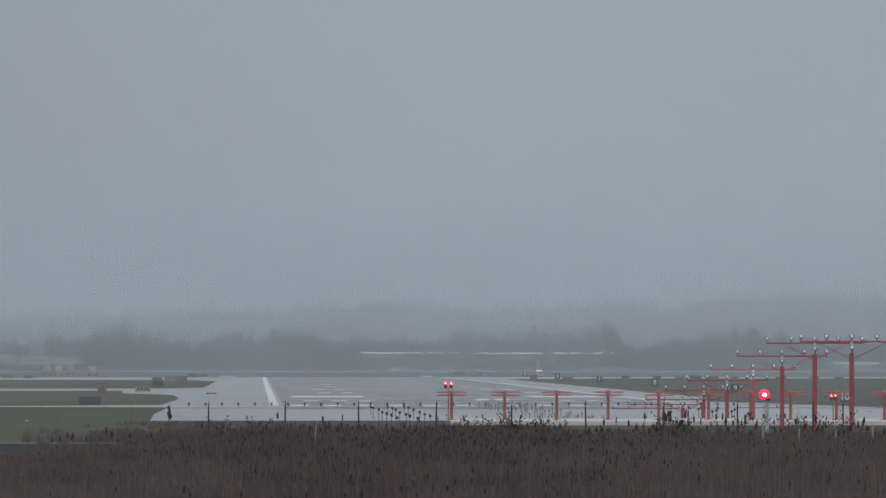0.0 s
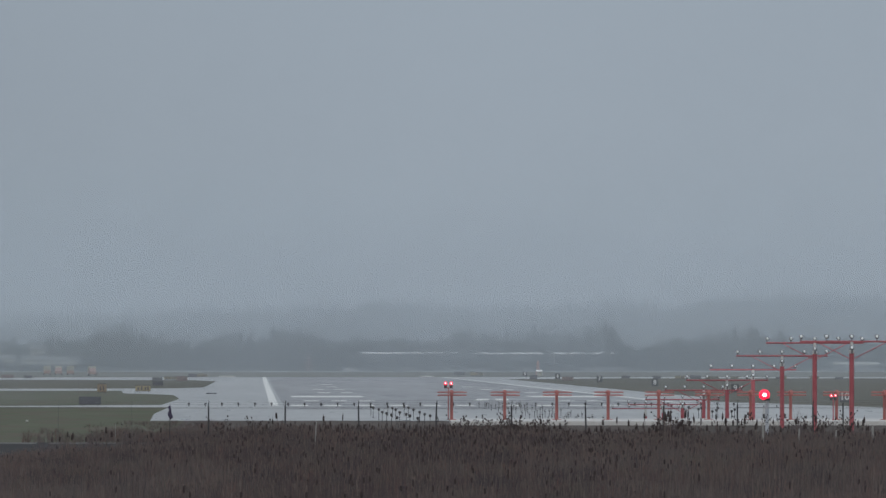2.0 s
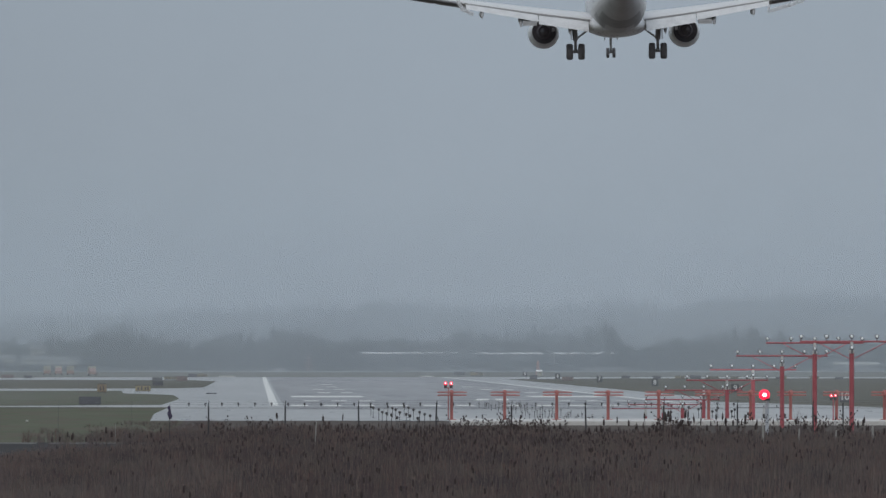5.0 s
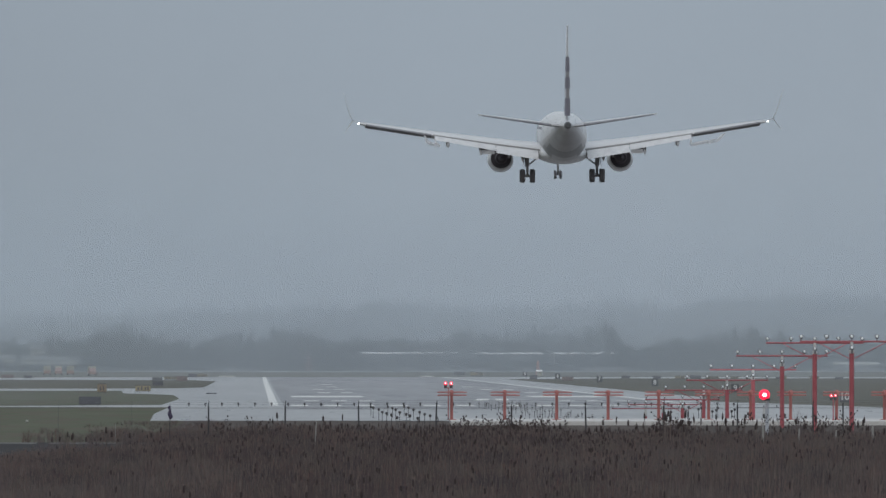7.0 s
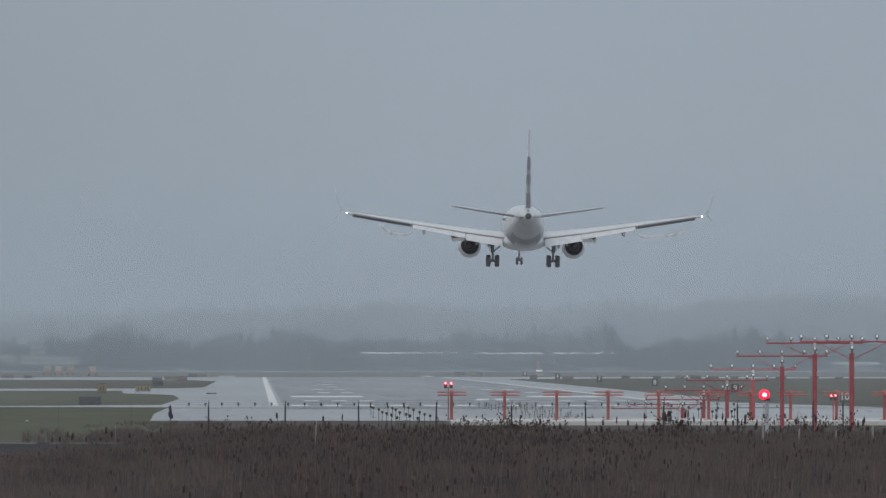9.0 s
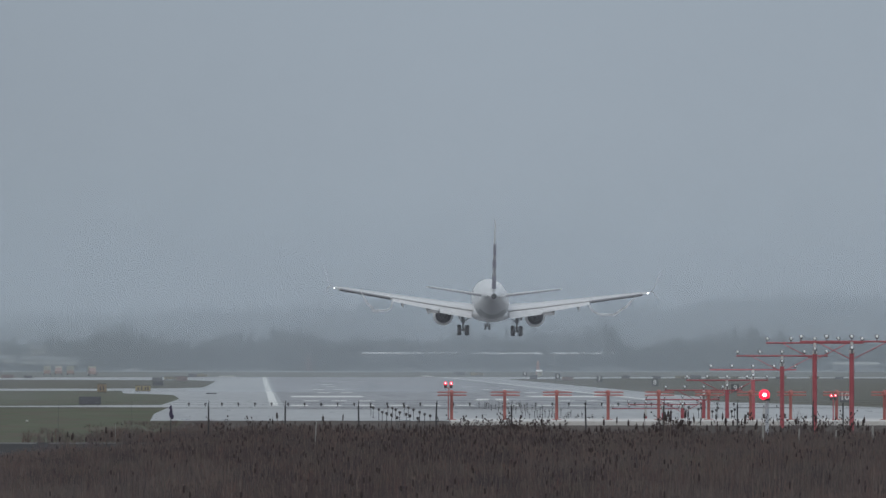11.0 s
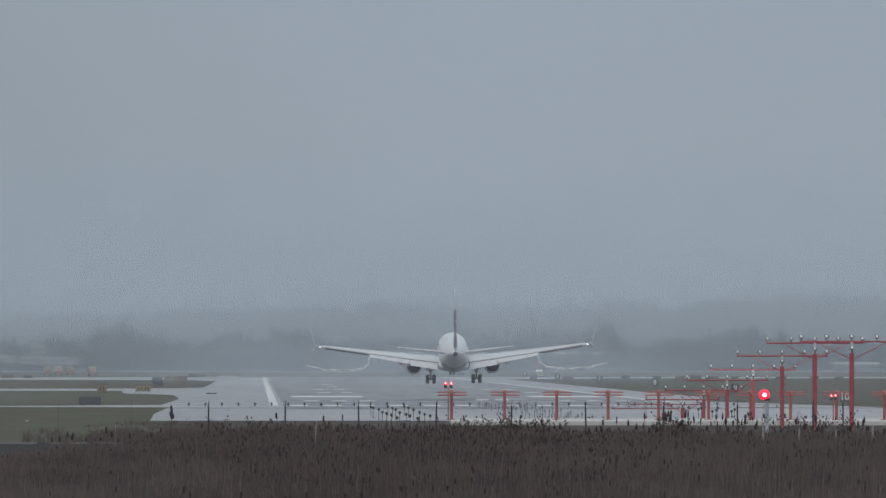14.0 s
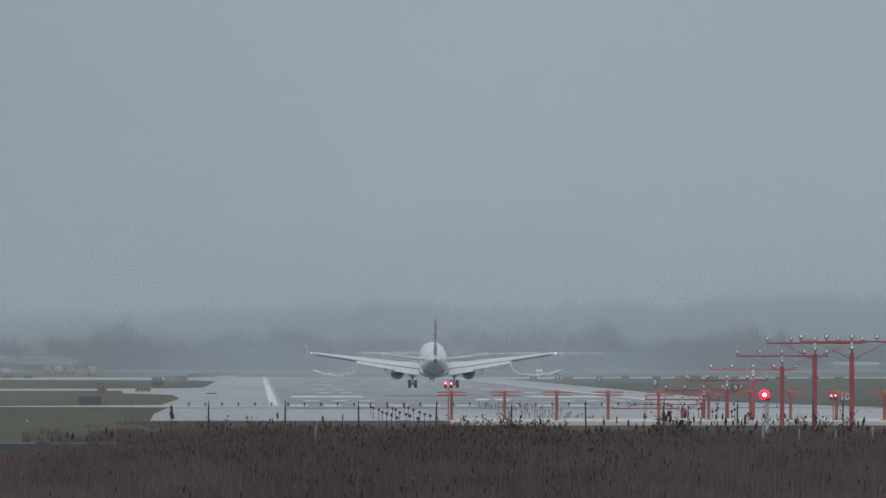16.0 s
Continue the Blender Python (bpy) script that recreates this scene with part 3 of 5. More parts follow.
def gear(parent):
    for side in (-1, 1):
        cx = 2.86 * side
        bm = bmesh.new()
        tube(bm, (cx + side * 0.1, 0.2, -1.1), (cx, 0, -2.45), 0.2, 0.18, 10)
        tube(bm, (cx, 0, -2.4), (cx, 0, -3.25), 0.1, 0.1, 10)
        tube(bm, (cx - 0.55, 0, -3.25), (cx + 0.55, 0, -3.25), 0.1, 0.1, 8)
        tube(bm, (cx - side * 1.2, 0.1, -1.5), (cx, 0, -2.4), 0.07, 0.07, 6)
        tube(bm, (cx, -0.35, -2.5), (cx, -0.1, -3.15), 0.05, 0.05, 6)
        g = part("main_gear", bm, GEARGREY, parent, "main landing gear, twin wheels down")
        for dx in (-0.41, 0.41):
            wheel(g, cx + dx, 0, -3.25, 0.56, 0.45)
        bm = bmesh.new()
        ball(bm, cx, -0.12, -3.2, 0.15)
        part("hub", bm, BRIGHT, g)
        bm = bmesh.new()
        box(bm, *sorted((cx + side * 0.28, cx + side * 0.33)), -0.4, 0.4, -2.4, -1.2)
        part("gear_door", bm, PLANEWHITE, g)
    bm = bmesh.new()
    tube(bm, (0, 15.4, -1.7), (0, 15.55, -3.3), 0.1, 0.08, 8)
    tube(bm, (-0.3, 15.55, -3.3), (0.3, 15.55, -3.3), 0.06, 0.06, 6)
    tube(bm, (0, 14.5, -1.8), (0, 15.5, -2.8), 0.05, 0.05, 6)
    g = part("nose_gear", bm, BRIGHT, parent, "nose landing gear, twin wheels down")
    for dx in (-0.22, 0.22):
        wheel(g, dx, 15.55, -3.3, 0.35, 0.22)
    for dx in (-0.45, 0.45):
        bm = bmesh.new()
        box(bm, dx - 0.02, dx + 0.02, 14.4, 16.2, -2.4, -1.7)
        part("gear_door", bm, PLANEWHITE, g)


THREADS = []


def trails(parent):
    """Threads of condensation that sink off the flaps' outer ends and drift outwards."""
    soft = vapour("condensation", 0.8)
    way = [(0.0, 0, 0.0, 0.07), (0.1, -3, -0.55, 0.1), (0.3, -7, -1.0, 0.12), (0.8, -12, -1.38, 0.13), (2.1, -18, -1.6, 0.14),
           (3.9, -24, -1.62, 0.14), (5.4, -28, -1.48, 0.13), (6.4, -31, -1.5, 0.12), (7.8, -35, -1.15, 0.1), (9.2, -39, -0.9, 0.02)]

    def pipe(rows):
        bm, rings = bmesh.new(), []
        for k, (p, r) in enumerate(rows):
            turn = (rows[min(k + 1, len(rows) - 1)][0] - rows[max(k - 1, 0)][0]).to_track_quat("Z", "Y").to_matrix()
            rings.append([p + turn @ Vector((r * math.cos(a), r * math.sin(a), 0)) for a in (i * math.tau / 8 for i in range(8))])
        return loft(bm, rings)
    for side in (-1, 1):
        rows = [(Vector((side * x, y, z)), r) for x, y, z, r in way]
        thread = smooth(part("vapour_trail", pipe(rows[:5]), soft, parent, "thin white condensation thread"))
        thread.location = (side * 10.5, -3.4, -0.2)
        root = rows[4][0]
        curl = smooth(part("curl", pipe([(p - root, r) for p, r in rows[4:]]), soft, thread, "curled end of the condensation thread"))
        curl.location = root
        THREADS.append((thread, curl, side))


def airliner():
    plane = thing("airliner", pose(CENTRE, 900, 24), "white twin-jet airliner landing with gear and flaps down", "aircraft")
    fuselage(plane)
    wing(plane, -1)
    wing(plane, 1)
    tail(plane)
    gear(plane)
    trails(plane)
    return plane


PLANE = airliner()


# ---- approach lights ----
def lamp_head(parent, x, y, z, r, lens=None):
    bm = bmesh.new()
    tube(bm, (x, y, z - 0.9 * r), (x, y, z - 2.2 * r), r * 0.3, r * 0.3, 6)
    ball(bm, x, y + 0.35 * r, z, r, 1.0, 10)
    h = smooth(part("lamp_head", bm, GREYHOUSING, parent))
    bm = bmesh.new()
    ball(bm, x, y - 0.25 * r, z, r * 0.62, 1.0, 10)
    smooth(part("lens", bm, lens or LENS, h))


def barrette(d, z, base, flasher, big=0.095, paint=None, x=CENTRE, lens=None):
    """A post with a braced crossbar and five lamps."""
    t = thing("approach_light_bar", pose(x, d, base), "grey steel post with a crossbar of five dark lamps" if lens else "orange steel post with a braced crossbar of five white lamps", "approach light", "approach light bars")
    z -= base
    paint = paint or ORANGE
    bm = bmesh.new()
    tube(bm, (0, 0, 0), (0, 0, max(0.1, z - 0.5)), 0.105, 0.1, 10)
    post = part("post", bm, paint, t)
    slim = 0.042 if z > 2.0 else 0.028
    bm = bmesh.new()
    tube(bm, (0, 0, max(0.1, z - 0.5)), (0, 0, z - 0.36), 0.11, 0.11, 10)
    tube(bm, (0, 0, z - 0.36), (0, 0, z), 0.07, 0.07, 10)
    part("coupling", bm, BAND, post)
    bm = bmesh.new()
    tube(bm, (-2.2, 0, z), (2.2, 0, z), slim, slim, 6)
    part("crossbar", bm, paint, t)
    for s in (-1, 1):
        if z > 2.5:
            bm = bmesh.new()
            tube(bm, (s * 1.45, 0, z - 0.03), (s * 0.1, 0, z - 0.72), 0.021, 0.021, 6)
            part("brace", bm, ORANGE, t)
    for k in range(-2, 3):
        lamp_head(t, k * 1.07, 0, z + 2.1 * big, big, lens)
    if flasher:
        lamp_head(t, 0, -0.14, z - 0.26, 0.1)
    return t


HEIGHTS = (5.95, 5.93, 5.35, 4.65, 4.05, 3.42, 2.78, 2.35, 1.95)
for k, z in enumerate(HEIGHTS):
    d = 461.5 + 30.6 * k
    barrette(d, z, 2.16 if 532 < d < 556 else level(d), k < 8, 0.105 if k == 0 else 0.095)
barrette(894, 1.13, 0.0, False, 0.07, STEEL, 41.6, HOUSING)


def stake_lamp(lit):
    t = thing("approach_light", pose(0, -300, 0), "small lamp on a thin stake at the runway's approach", "approach light", "stake lamps before the runway")
    bm = bmesh.new()
    tube(bm, (0, 0, 0), (0, 0, 0.78), 0.022, 0.02, 6)
    tube(bm, (0, 0, 0), (0, 0, 0.05), 0.1, 0.09, 8)
    part("stake", bm, DARKSTEEL, t)
    bm = bmesh.new()
    loft(bm, [[Vector((r * math.sin(a), r * math.cos(a), z)) for a in (i * math.tau / 8 for i in range(8))] for z, r in ((0.76, 0.04), (0.83, 0.075 if lit else 0.1), (0.95, 0.085 if lit else 0.115), (1.0, 0.05))])
    h = smooth(part("lamp_head", bm, HOUSING, t))
    if lit:
        bm = bmesh.new()
        ball(bm, 0, -0.045, 0.91, 0.056, 1.0, 8)
        smooth(part("lens", bm, LENS, h, "white lens"))
    return t


def low_lamp():
    t = thing("threshold_light", pose(0, -300, 0), "low dark threshold lamp standing on wet concrete", "runway light", "threshold lamps")
    bm = bmesh.new()
    tube(bm, (0, 0, 0), (0, 0, 0.2), 0.05, 0.05, 6)
    part("stem", bm, DARKSTEEL, t)
    bm = bmesh.new()
    loft(bm, [[Vector((r * math.sin(a), r * math.cos(a), z)) for a in (i * math.tau / 8 for i in range(8))] for z, r in ((0.16, 0.05), (0.2, 0.115), (0.34, 0.125), (0.41, 0.06))])
    smooth(part("lamp_head", bm, HOUSING, t))
    return t


rng = random.Random(11)
for lit in (True, False):
    first = stake_lamp(lit)
    if lit:
        stakes = [(CENTRE + 1.07 * j, 736 + 30.5 * k) for k in range(14) for j in range(-2, 3)]
    else:
        stakes = [(CENTRE + side * 13.48 + 1.52 * j, 798 + 30.0 * k) for k in range(7) for side in (-1, 1) for j in range(-1, 2)]
    for n, (x, d) in enumerate(stakes):
        m = pose(x + rng.uniform(-0.1, 0.1), d, rng.uniform(-0.1, 0.02) - (0.28 if lit else 0.0), rz=rng.uniform(-15, 15))
        if n:
            copy_thing(first, m)
        else:
            first.matrix_basis = m
first = low_lamp()
for n in range(36):
    m = pose(-7.2 + 1.76 * n, THRESHOLD, 0.03)
    if n:
        copy_thing(first, m)
    else:
        first.matrix_basis = m


# ---- localizer array ----
def antenna():
    t = thing("localizer_antenna", pose(0, -300, 0), "orange log-periodic antenna on a post, on the concrete platform", "antenna", "localizer antennas")
    bm = bmesh.new()
    tube(bm, (0, 0, 0), (0, 0, 1.2), 0.078, 0.075, 12)
    tube(bm, (0, 0, 0), (0, 0, 0.03), 0.24, 0.24, 12)
    part("post", bm, ANTENNA, t)
    bm = bmesh.new()
    box(bm, -0.07, 0.07, -1.2, 1.2, 1.2, 1.42, 0.03)
    ball(bm, 0, -0.2, 1.42, 0.11, 0.7)
    part("boom", bm, ANTENNA, t)
    for k in range(7):
        y, half = -1.1 + 0.36 * k, 0.73 - 0.03 * k
        for z in (1.23, 1.38):
            bm = bmesh.new()
            tube(bm, (-half, y, z), (half, y, z), 0.035, 0.035, 6)
            part("element", bm, ANTENNA, t)
    return t


first = antenna()
middle = CENTRE + 0.5
for n, off in enumerate((-15.95, -13.3, -10.7, -8.13, -5.6, -3.1, -1.0, 1.0, 3.3, 5.7, 8.13, 10.7, 13.3, 15.95)):
    m = pose(middle + off, 545, 2.16)
    if n:
        copy_thing(first, m)
    else:
        first.matrix_basis = m


def beacon(name, x, d, base, top, gap, r, material, post, label):
    t = thing(name, pose(x, d, base), label, "obstruction light", "red obstruction lights")
    bm = bmesh.new()
    tube(bm, (0, 0, 0), (0, 0, top - base - 0.2), 0.03, 0.026, 8)
    tube(bm, (-gap, 0, top - base - 0.22), (gap, 0, top - base - 0.22), 0.028, 0.028, 6)
    mast_part = part("mast", bm, post, t)
    for s in (-1, 1):
        bm = bmesh.new()
        tube(bm, (s * gap, 0, top - base - 0.24), (s * gap, 0, top - base - 0.08), 0.07, 0.085, 8)
        part("lamp_base", bm, HOUSING, mast_part, "dark lamp base")
        bm = bmesh.new()
        loft(bm, [[Vector((s * gap + rr * r * math.sin(a), rr * r * math.cos(a), top - base + z * r)) for a in (i * math.tau / 12 for i in range(12))]
                  for z, rr in ((-0.9, 0.8), (-0.3, 1.0), (0.4, 0.95), (0.9, 0.6), (1.15, 0.15))])
        globe = smooth(part("globe", bm, material, t, "glowing red globe"))
        bm = bmesh.new()
        ball(bm, s * gap, -0.62 * r, top - base, r * 0.5, 1.3, 8)
        smooth(part("filament", bm, CORE, globe))
    return t


beacon("obstruction_light", 9.61, 546.5, 2.16, 3.97, 0.14, 0.085, RED, ANTENNA, "slim orange mast with two glowing red lamps beside the antennas")
beacon("obstruction_light", 28.62, 541, 2.16, 3.38, 0.1, 0.07, RED, ORANGE, "short mast with two small red lamps")


def hazard_beacon():
    t = thing("hazard_beacon", pose(23.2, 498, level(498)), "pale post carrying a bright red warning lamp", "obstruction light", "red obstruction lights")
    z = 5.3 - 67 * 498 / 19300 - level(498)
    bm = bmesh.new()
    tube(bm, (0.12, 0, 0), (0.12, 0, z - 0.25), 0.085, 0.08, 10)
    part("post", bm, surface("blue_grey_post_paint", (0.4, 0.43, 0.48), (0.5, 0.53, 0.58), 3.0, 0.5), t)
    bm = bmesh.new()
    tube(bm, (0.12, 0, z - 0.27), (0.12, 0, z - 0.16), 0.14, 0.16, 10)
    part("lamp_base", bm, HOUSING, t)
    # the globe is widened to draw the lamp's red halo around a white-hot core
    for dx, dz, r, material, name in ((0.0, 0, 0.26, REDHOT, "globe"), (0.0, -0.01, 0.115, CORE, "filament")):
        bm = bmesh.new()
        ball(bm, dx, -0.24 if name == "filament" else 0, dz + z, r, 0.8 if name == "filament" else 0.95, 14)
        smooth(part(name, bm, material, t))


hazard_beacon()


# ---- signs on the airfield ----
def sign(x, d, w, h, face, label, text="", leg=0.25, z=0.0):
    t = thing("airfield_sign", pose(x, d, z), label, "sign", "airfield signs")
    bm = bmesh.new()
    box(bm, -w / 2, w / 2, -0.12, 0.12, leg, leg + h, 0.03)
    panel = part("panel", bm, face, t)
    for a, b, c, e in ((-w / 2, w / 2, leg + h - 0.07, leg + h), (-w / 2, w / 2, leg, leg + 0.07)):
        bm = bmesh.new()
        box(bm, a - 0.01, b + 0.01, -0.14, 0.14, c, e + 0.01)
        part("frame_rail", bm, SIGNBACK, panel)
    if not text and face not in (SIGNBACK, PALEBACK):
        # unreadable legend as plain bars
        strokes = (-0.3, -0.08, 0.16, 0.32) if w > 1.6 else (-0.16, 0.16)
        for k, u in enumerate(strokes):
            bm = bmesh.new()
            box(bm, u * w - 0.05 * w, u * w + 0.05 * w, -0.135, -0.1, leg + 0.22 * h, leg + (0.78 if k % 2 else 0.64) * h)
            part("legend_bar", bm, SIGNBACK, panel, "dark bar of the sign's legend")
    for s in (-1, 1):
        bm = bmesh.new()
        tube(bm, (s * w * 0.36, 0, 0), (s * w * 0.36, 0, leg + 0.02), 0.04, 0.04, 6)
        part("leg", bm, STEEL, t)
    if text:
        font = bpy.data.curves.new("number", "FONT")
        font.body, font.size, font.align_x, font.align_y, font.extrude = text, h * 0.98, "CENTER", "CENTER", 0.01
        font.offset = 0.015
        font.materials.append(surface("white_sign_numeral", (0.6, 0.6, 0.6), (0.75, 0.75, 0.75), 4.0, 0.5))
        number = new("number", font)
        number.parent = panel
        number.matrix_basis = pose(0, -0.15, leg + h / 2, 90)
    return t


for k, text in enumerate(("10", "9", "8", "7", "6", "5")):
    sign(69.5 if text == "9" else 68.95, 1278 + 304.8 * k, 1.15, 1.2, BLACK if k else PALEBACK, ("black" if k else "dull grey") + " distance board with a white number " + text, text, min(0.3, 0.03 + 0.12 * k))
for x, d, w, h, face, label in (
        (-17.75, 1163, 2.35, 0.86, SIGNBACK, "long dark sign seen from its unlit back"),
        (-22.3, 1574, 1.35, 1.25, SIGNORANGE, "square orange guidance sign in a dark frame"),
        (-16.9, 1624, 2.3, 0.9, SIGNYELLOW, "long yellow guidance sign on the grass"),
        (-17.6, 1950, 1.9, 0.75, SIGNBACK, "dark sign seen from its back"),
        (-21.2, 2330, 2.2, 0.7, SIGNBACK, "dark sign seen from its back"),
        (-15.9, 2325, 2.3, 1.0, SIGNRED, "red holding sign beside the taxiway"),
        (-19.3, 2450, 2.9, 0.7, SIGNYELLOW, "long yellow guidance sign on the grass"),
        (-16.4, 2790, 2.2, 0.8, SIGNBACK, "dark sign seen from its back"),
        (-14.0, 2800, 2.6, 0.8, SIGNYELLOW, "long yellow guidance sign on the grass"),
        (-6.4, 1550, 1.45, 0.14, SIGNBACK, "low dark plate lying on the concrete"),
        (63.5, 2500, 1.7, 0.9, SIGNBACK, "dark sign seen from its back"),
        (66.5, 2330, 2.4, 0.9, SIGNRED, "red holding sign on the grass"),
        (61.2, 3000, 2.2, 0.8, SIGNYELLOW, "yellow guidance sign on the grass"),
        (57.6, 3100, 3.0, 0.7, SIGNBACK, "dark sign seen from its back"),
        (58.5, 2950, 1.2, 1.0, SIGNYELLOW, "yellow guidance sign on the grass"),
        (88.0, 2600, 2.0, 0.6, SIGNBACK, "dark sign seen from its back"),
        (94.0, 2560, 1.8, 0.6, SIGNBACK, "dark sign seen from its back"),
        (120.0, 2480, 1.3, 0.8, SIGNYELLOW, "yellow guidance sign on the grass"),
        (99.4, 2560, 2.2, 0.7, SIGNYELLOW, "long yellow guidance sign on the grass"),
        (103.3, 2565, 2.6, 0.75, SIGNBACK, "dark sign seen from its back"),
        (106.4, 2540, 2.7, 0.55, SIGNYELLOW, "long yellow guidance sign on the grass"),
        (112.9, 2575, 1.9, 0.5, SIGNYELLOW, "yellow guidance sign on the grass"),
        (121.6, 2530, 2.2, 0.45, SIGNBACK, "dark sign seen from its back"),
        (128.9, 2520, 2.3, 0.6, SIGNYELLOW, "yellow guidance sign on the grass"),
        (132.0, 2470, 1.9, 0.5, SIGNBACK, "dark sign seen from its back"),
        (-55.5, 2650, 2.2, 0.6, SIGNBACK, "dark sign seen from its back"),
        (-60.5, 2650, 3.0, 0.8, SIGNRED, "red holding sign beside the taxiway")):
    # beyond this distance the faces have more haze painted in
    if d > 2200:
        face = {SIGNYELLOW: HAZEYELLOW, SIGNRED: HAZERED, SIGNBACK: PALEBACK}[face]
    sign(x, d, w, h, face, label, leg=0.05 if h < 0.2 else 0.2)


# ---- fence ----
def fence():
    t = thing("perimeter_fence", pose(0, 439, level(439)), "steel perimeter fence with barbed wire along the reeds", "fence")
    for k in range(-5, 14):
        x = -1.93 + 3.045 * k
        bm = bmesh.new()
        lean = 0.06 * math.sin(k * 2.3)
        tube(bm, (x, 0, 0), (x + lean, 0, 2.78), 0.034 if k > -1 else 0.007, 0.032 if k > -1 else 0.006, 8)
        tube(bm, (x + lean, 0, 2.78), (x + lean + 0.02, -0.2, 3.0), 0.016 if k > -1 else 0.006, 0.014 if k > -1 else 0.005, 6)
        part("post", bm, DARKSTEEL if k > -1 else STEEL, t)
    bm = bmesh.new()
    tube(bm, (23.64, 0, 0), (23.62, 0, FLAT - 1.86 - level(439)), 0.03, 0.028, 8)
    part("post", bm, DARKSTEEL, t, "shorter steel post")
    for z, y, r in ((2.7, 0, 0.008), (2.84, -0.06, 0.0025), (2.92, -0.13, 0.0025), (3.0, -0.2, 0.0025), (0.15, 0, 0.004)):
        bm = bmesh.new()
        tube(bm, (-17.2, y, z), (37.7, y, z), r, r, 6)
        part("rail" if r > 0.005 else "wire", bm, STEEL, t)


fence()
STAKE = surface("bleached_stake_paint", (0.26, 0.255, 0.25), (0.36, 0.355, 0.34), 3.0, 0.7)
for x, d, z0, z1, r in ((1.9, 370, 0.5, 3.1, 0.02), (-5.7, 437, 0.5, 2.65, 0.009), (18.4, 395, 0.5, 2.9, 0.04), (19.59, 395, 0.5, 2.72, 0.03), (20.63, 390, 0.5, 2.68, 0.028), (22.18, 392, 0.5, 2.82, 0.04)):
    t = thing("marker_stake", pose(x, d, 0.5, ry=3 * math.sin(x)), "weathered pale marker stake among the reeds", "stake", "marker stakes")
    bm = bmesh.new()
    loft(bm, [[Vector((r * wd * c, r * wd * s, z)) for c, s in ((-1, -1), (1, -1), (1, 1), (-1, 1))] for z, wd in ((0, 1), (z1 - 0.6, 1), (z1 - 0.5, 0.5))])
    part("stake", bm, STAKE, t)


# ---- reeds ----
def cattail(seed, tall):
    """One reed: stem, hanging leaves and a velvet head."""
    r = random.Random(seed)
    t = thing("cattail", pose(0, -300, 0), "dead brown cattail with a dark velvet head", "cattail", "tall cattails above the reed bed")
    bm = bmesh.new()
    tube(bm, (0, 0, 0), (0.05, 0, tall * 0.6), 0.011, 0.009, 5)
    tube(bm, (0.05, 0, tall * 0.6), (0.08, 0, tall - 0.05), 0.009, 0.006, 5)
    part("stem", bm, REEDSTEM, t)
    bm = bmesh.new()
    fat = r.uniform(0.024, 0.045)
    long = r.uniform(0.13, 0.24)
    loft(bm, [[Vector((0.08 + fat * k * math.sin(a), fat * k * math.cos(a), tall - 0.32 + long * z)) for a in (i * math.tau / 8 for i in range(8))]
              for z, k in ((0, 0.5), (0.1, 0.9), (0.5, 1.0), (0.88, 0.85), (1, 0.3))])
    smooth(part("head", bm, REEDHEAD, t, "dark brown velvet head"))
    for k in range(4):
        bm = bmesh.new()
        a, top, out = r.uniform(0, 6.28), tall * r.uniform(0.55, 0.85), r.uniform(0.1, 0.35)
        c, s = math.cos(a), math.sin(a)
        rows = [(0.03, 0.0, 0.012), (0.4, top * 0.6, 0.012), (0.8, top, 0.009), (1.3, top * 0.86, 0.003)]
        rings = [[Vector((c * out * u - s * w, s * out * u + c * w, z)), Vector((c * out * u + s * w, s * out * u - c * w, z)), Vector((c * out * u + c * 0.003, s * out * u + s * 0.003, z + 0.004))] for u, z, w in rows]
        loft(bm, rings)
        part("leaf", bm, REEDLEAF, t)
    return t


def spot(px, py, d):
    """Where a ray a little off the view's axis stands at distance d: side and height."""
    return (px - 454) * d / 19300, FLAT - (py - 632) * d / 19300


SWAYING = []
r = random.Random(23)
kinds = [cattail(k, 2.0) for k in range(6)]
used = set()
places = [(575, 733), (605, 731), (499, 728), (490, 737), (513, 742), (588, 742), (1072, 740), (1091, 736), (1110, 742), (910, 742), (925, 740), (941, 744), (957, 738), (1240, 740), (1322, 738), (1260, 742), (1212, 738), (1188, 724), (1178, 726), (1182, 734), (1200, 741), (1374, 738), (1166, 741), (1219, 742)]
places += [(r.uniform(330, 1568), r.uniform(744, 760)) for _ in range(60)] + [(r.uniform(60, 360), r.uniform(752, 772)) for _ in range(14)] + [(r.uniform(1130, 1300), r.uniform(722, 752)) for _ in range(26)] + [(r.uniform(1300, 1568), r.uniform(730, 755)) for _ in range(20)]
for n, (px, py) in enumerate(places):
    d = r.uniform(385, 434)
    x, z = spot(px, py, d)
    k = n % len(kinds)
    tall = z - 0.5 + 0.04
    m = pose(x, d, 0.5 + tall - 2.0, r.uniform(-3, 3), r.uniform(-4, 4), r.uniform(0, 360))
    if k in used:
        ob = copy_thing(kinds[k], m)
    else:
        used.add(k)
        ob = kinds[k]
        ob.matrix_basis = m
    if n < 24:
        SWAYING.append((ob, m, r.uniform(0, 6.28), r.uniform(1.2, 2.4)))


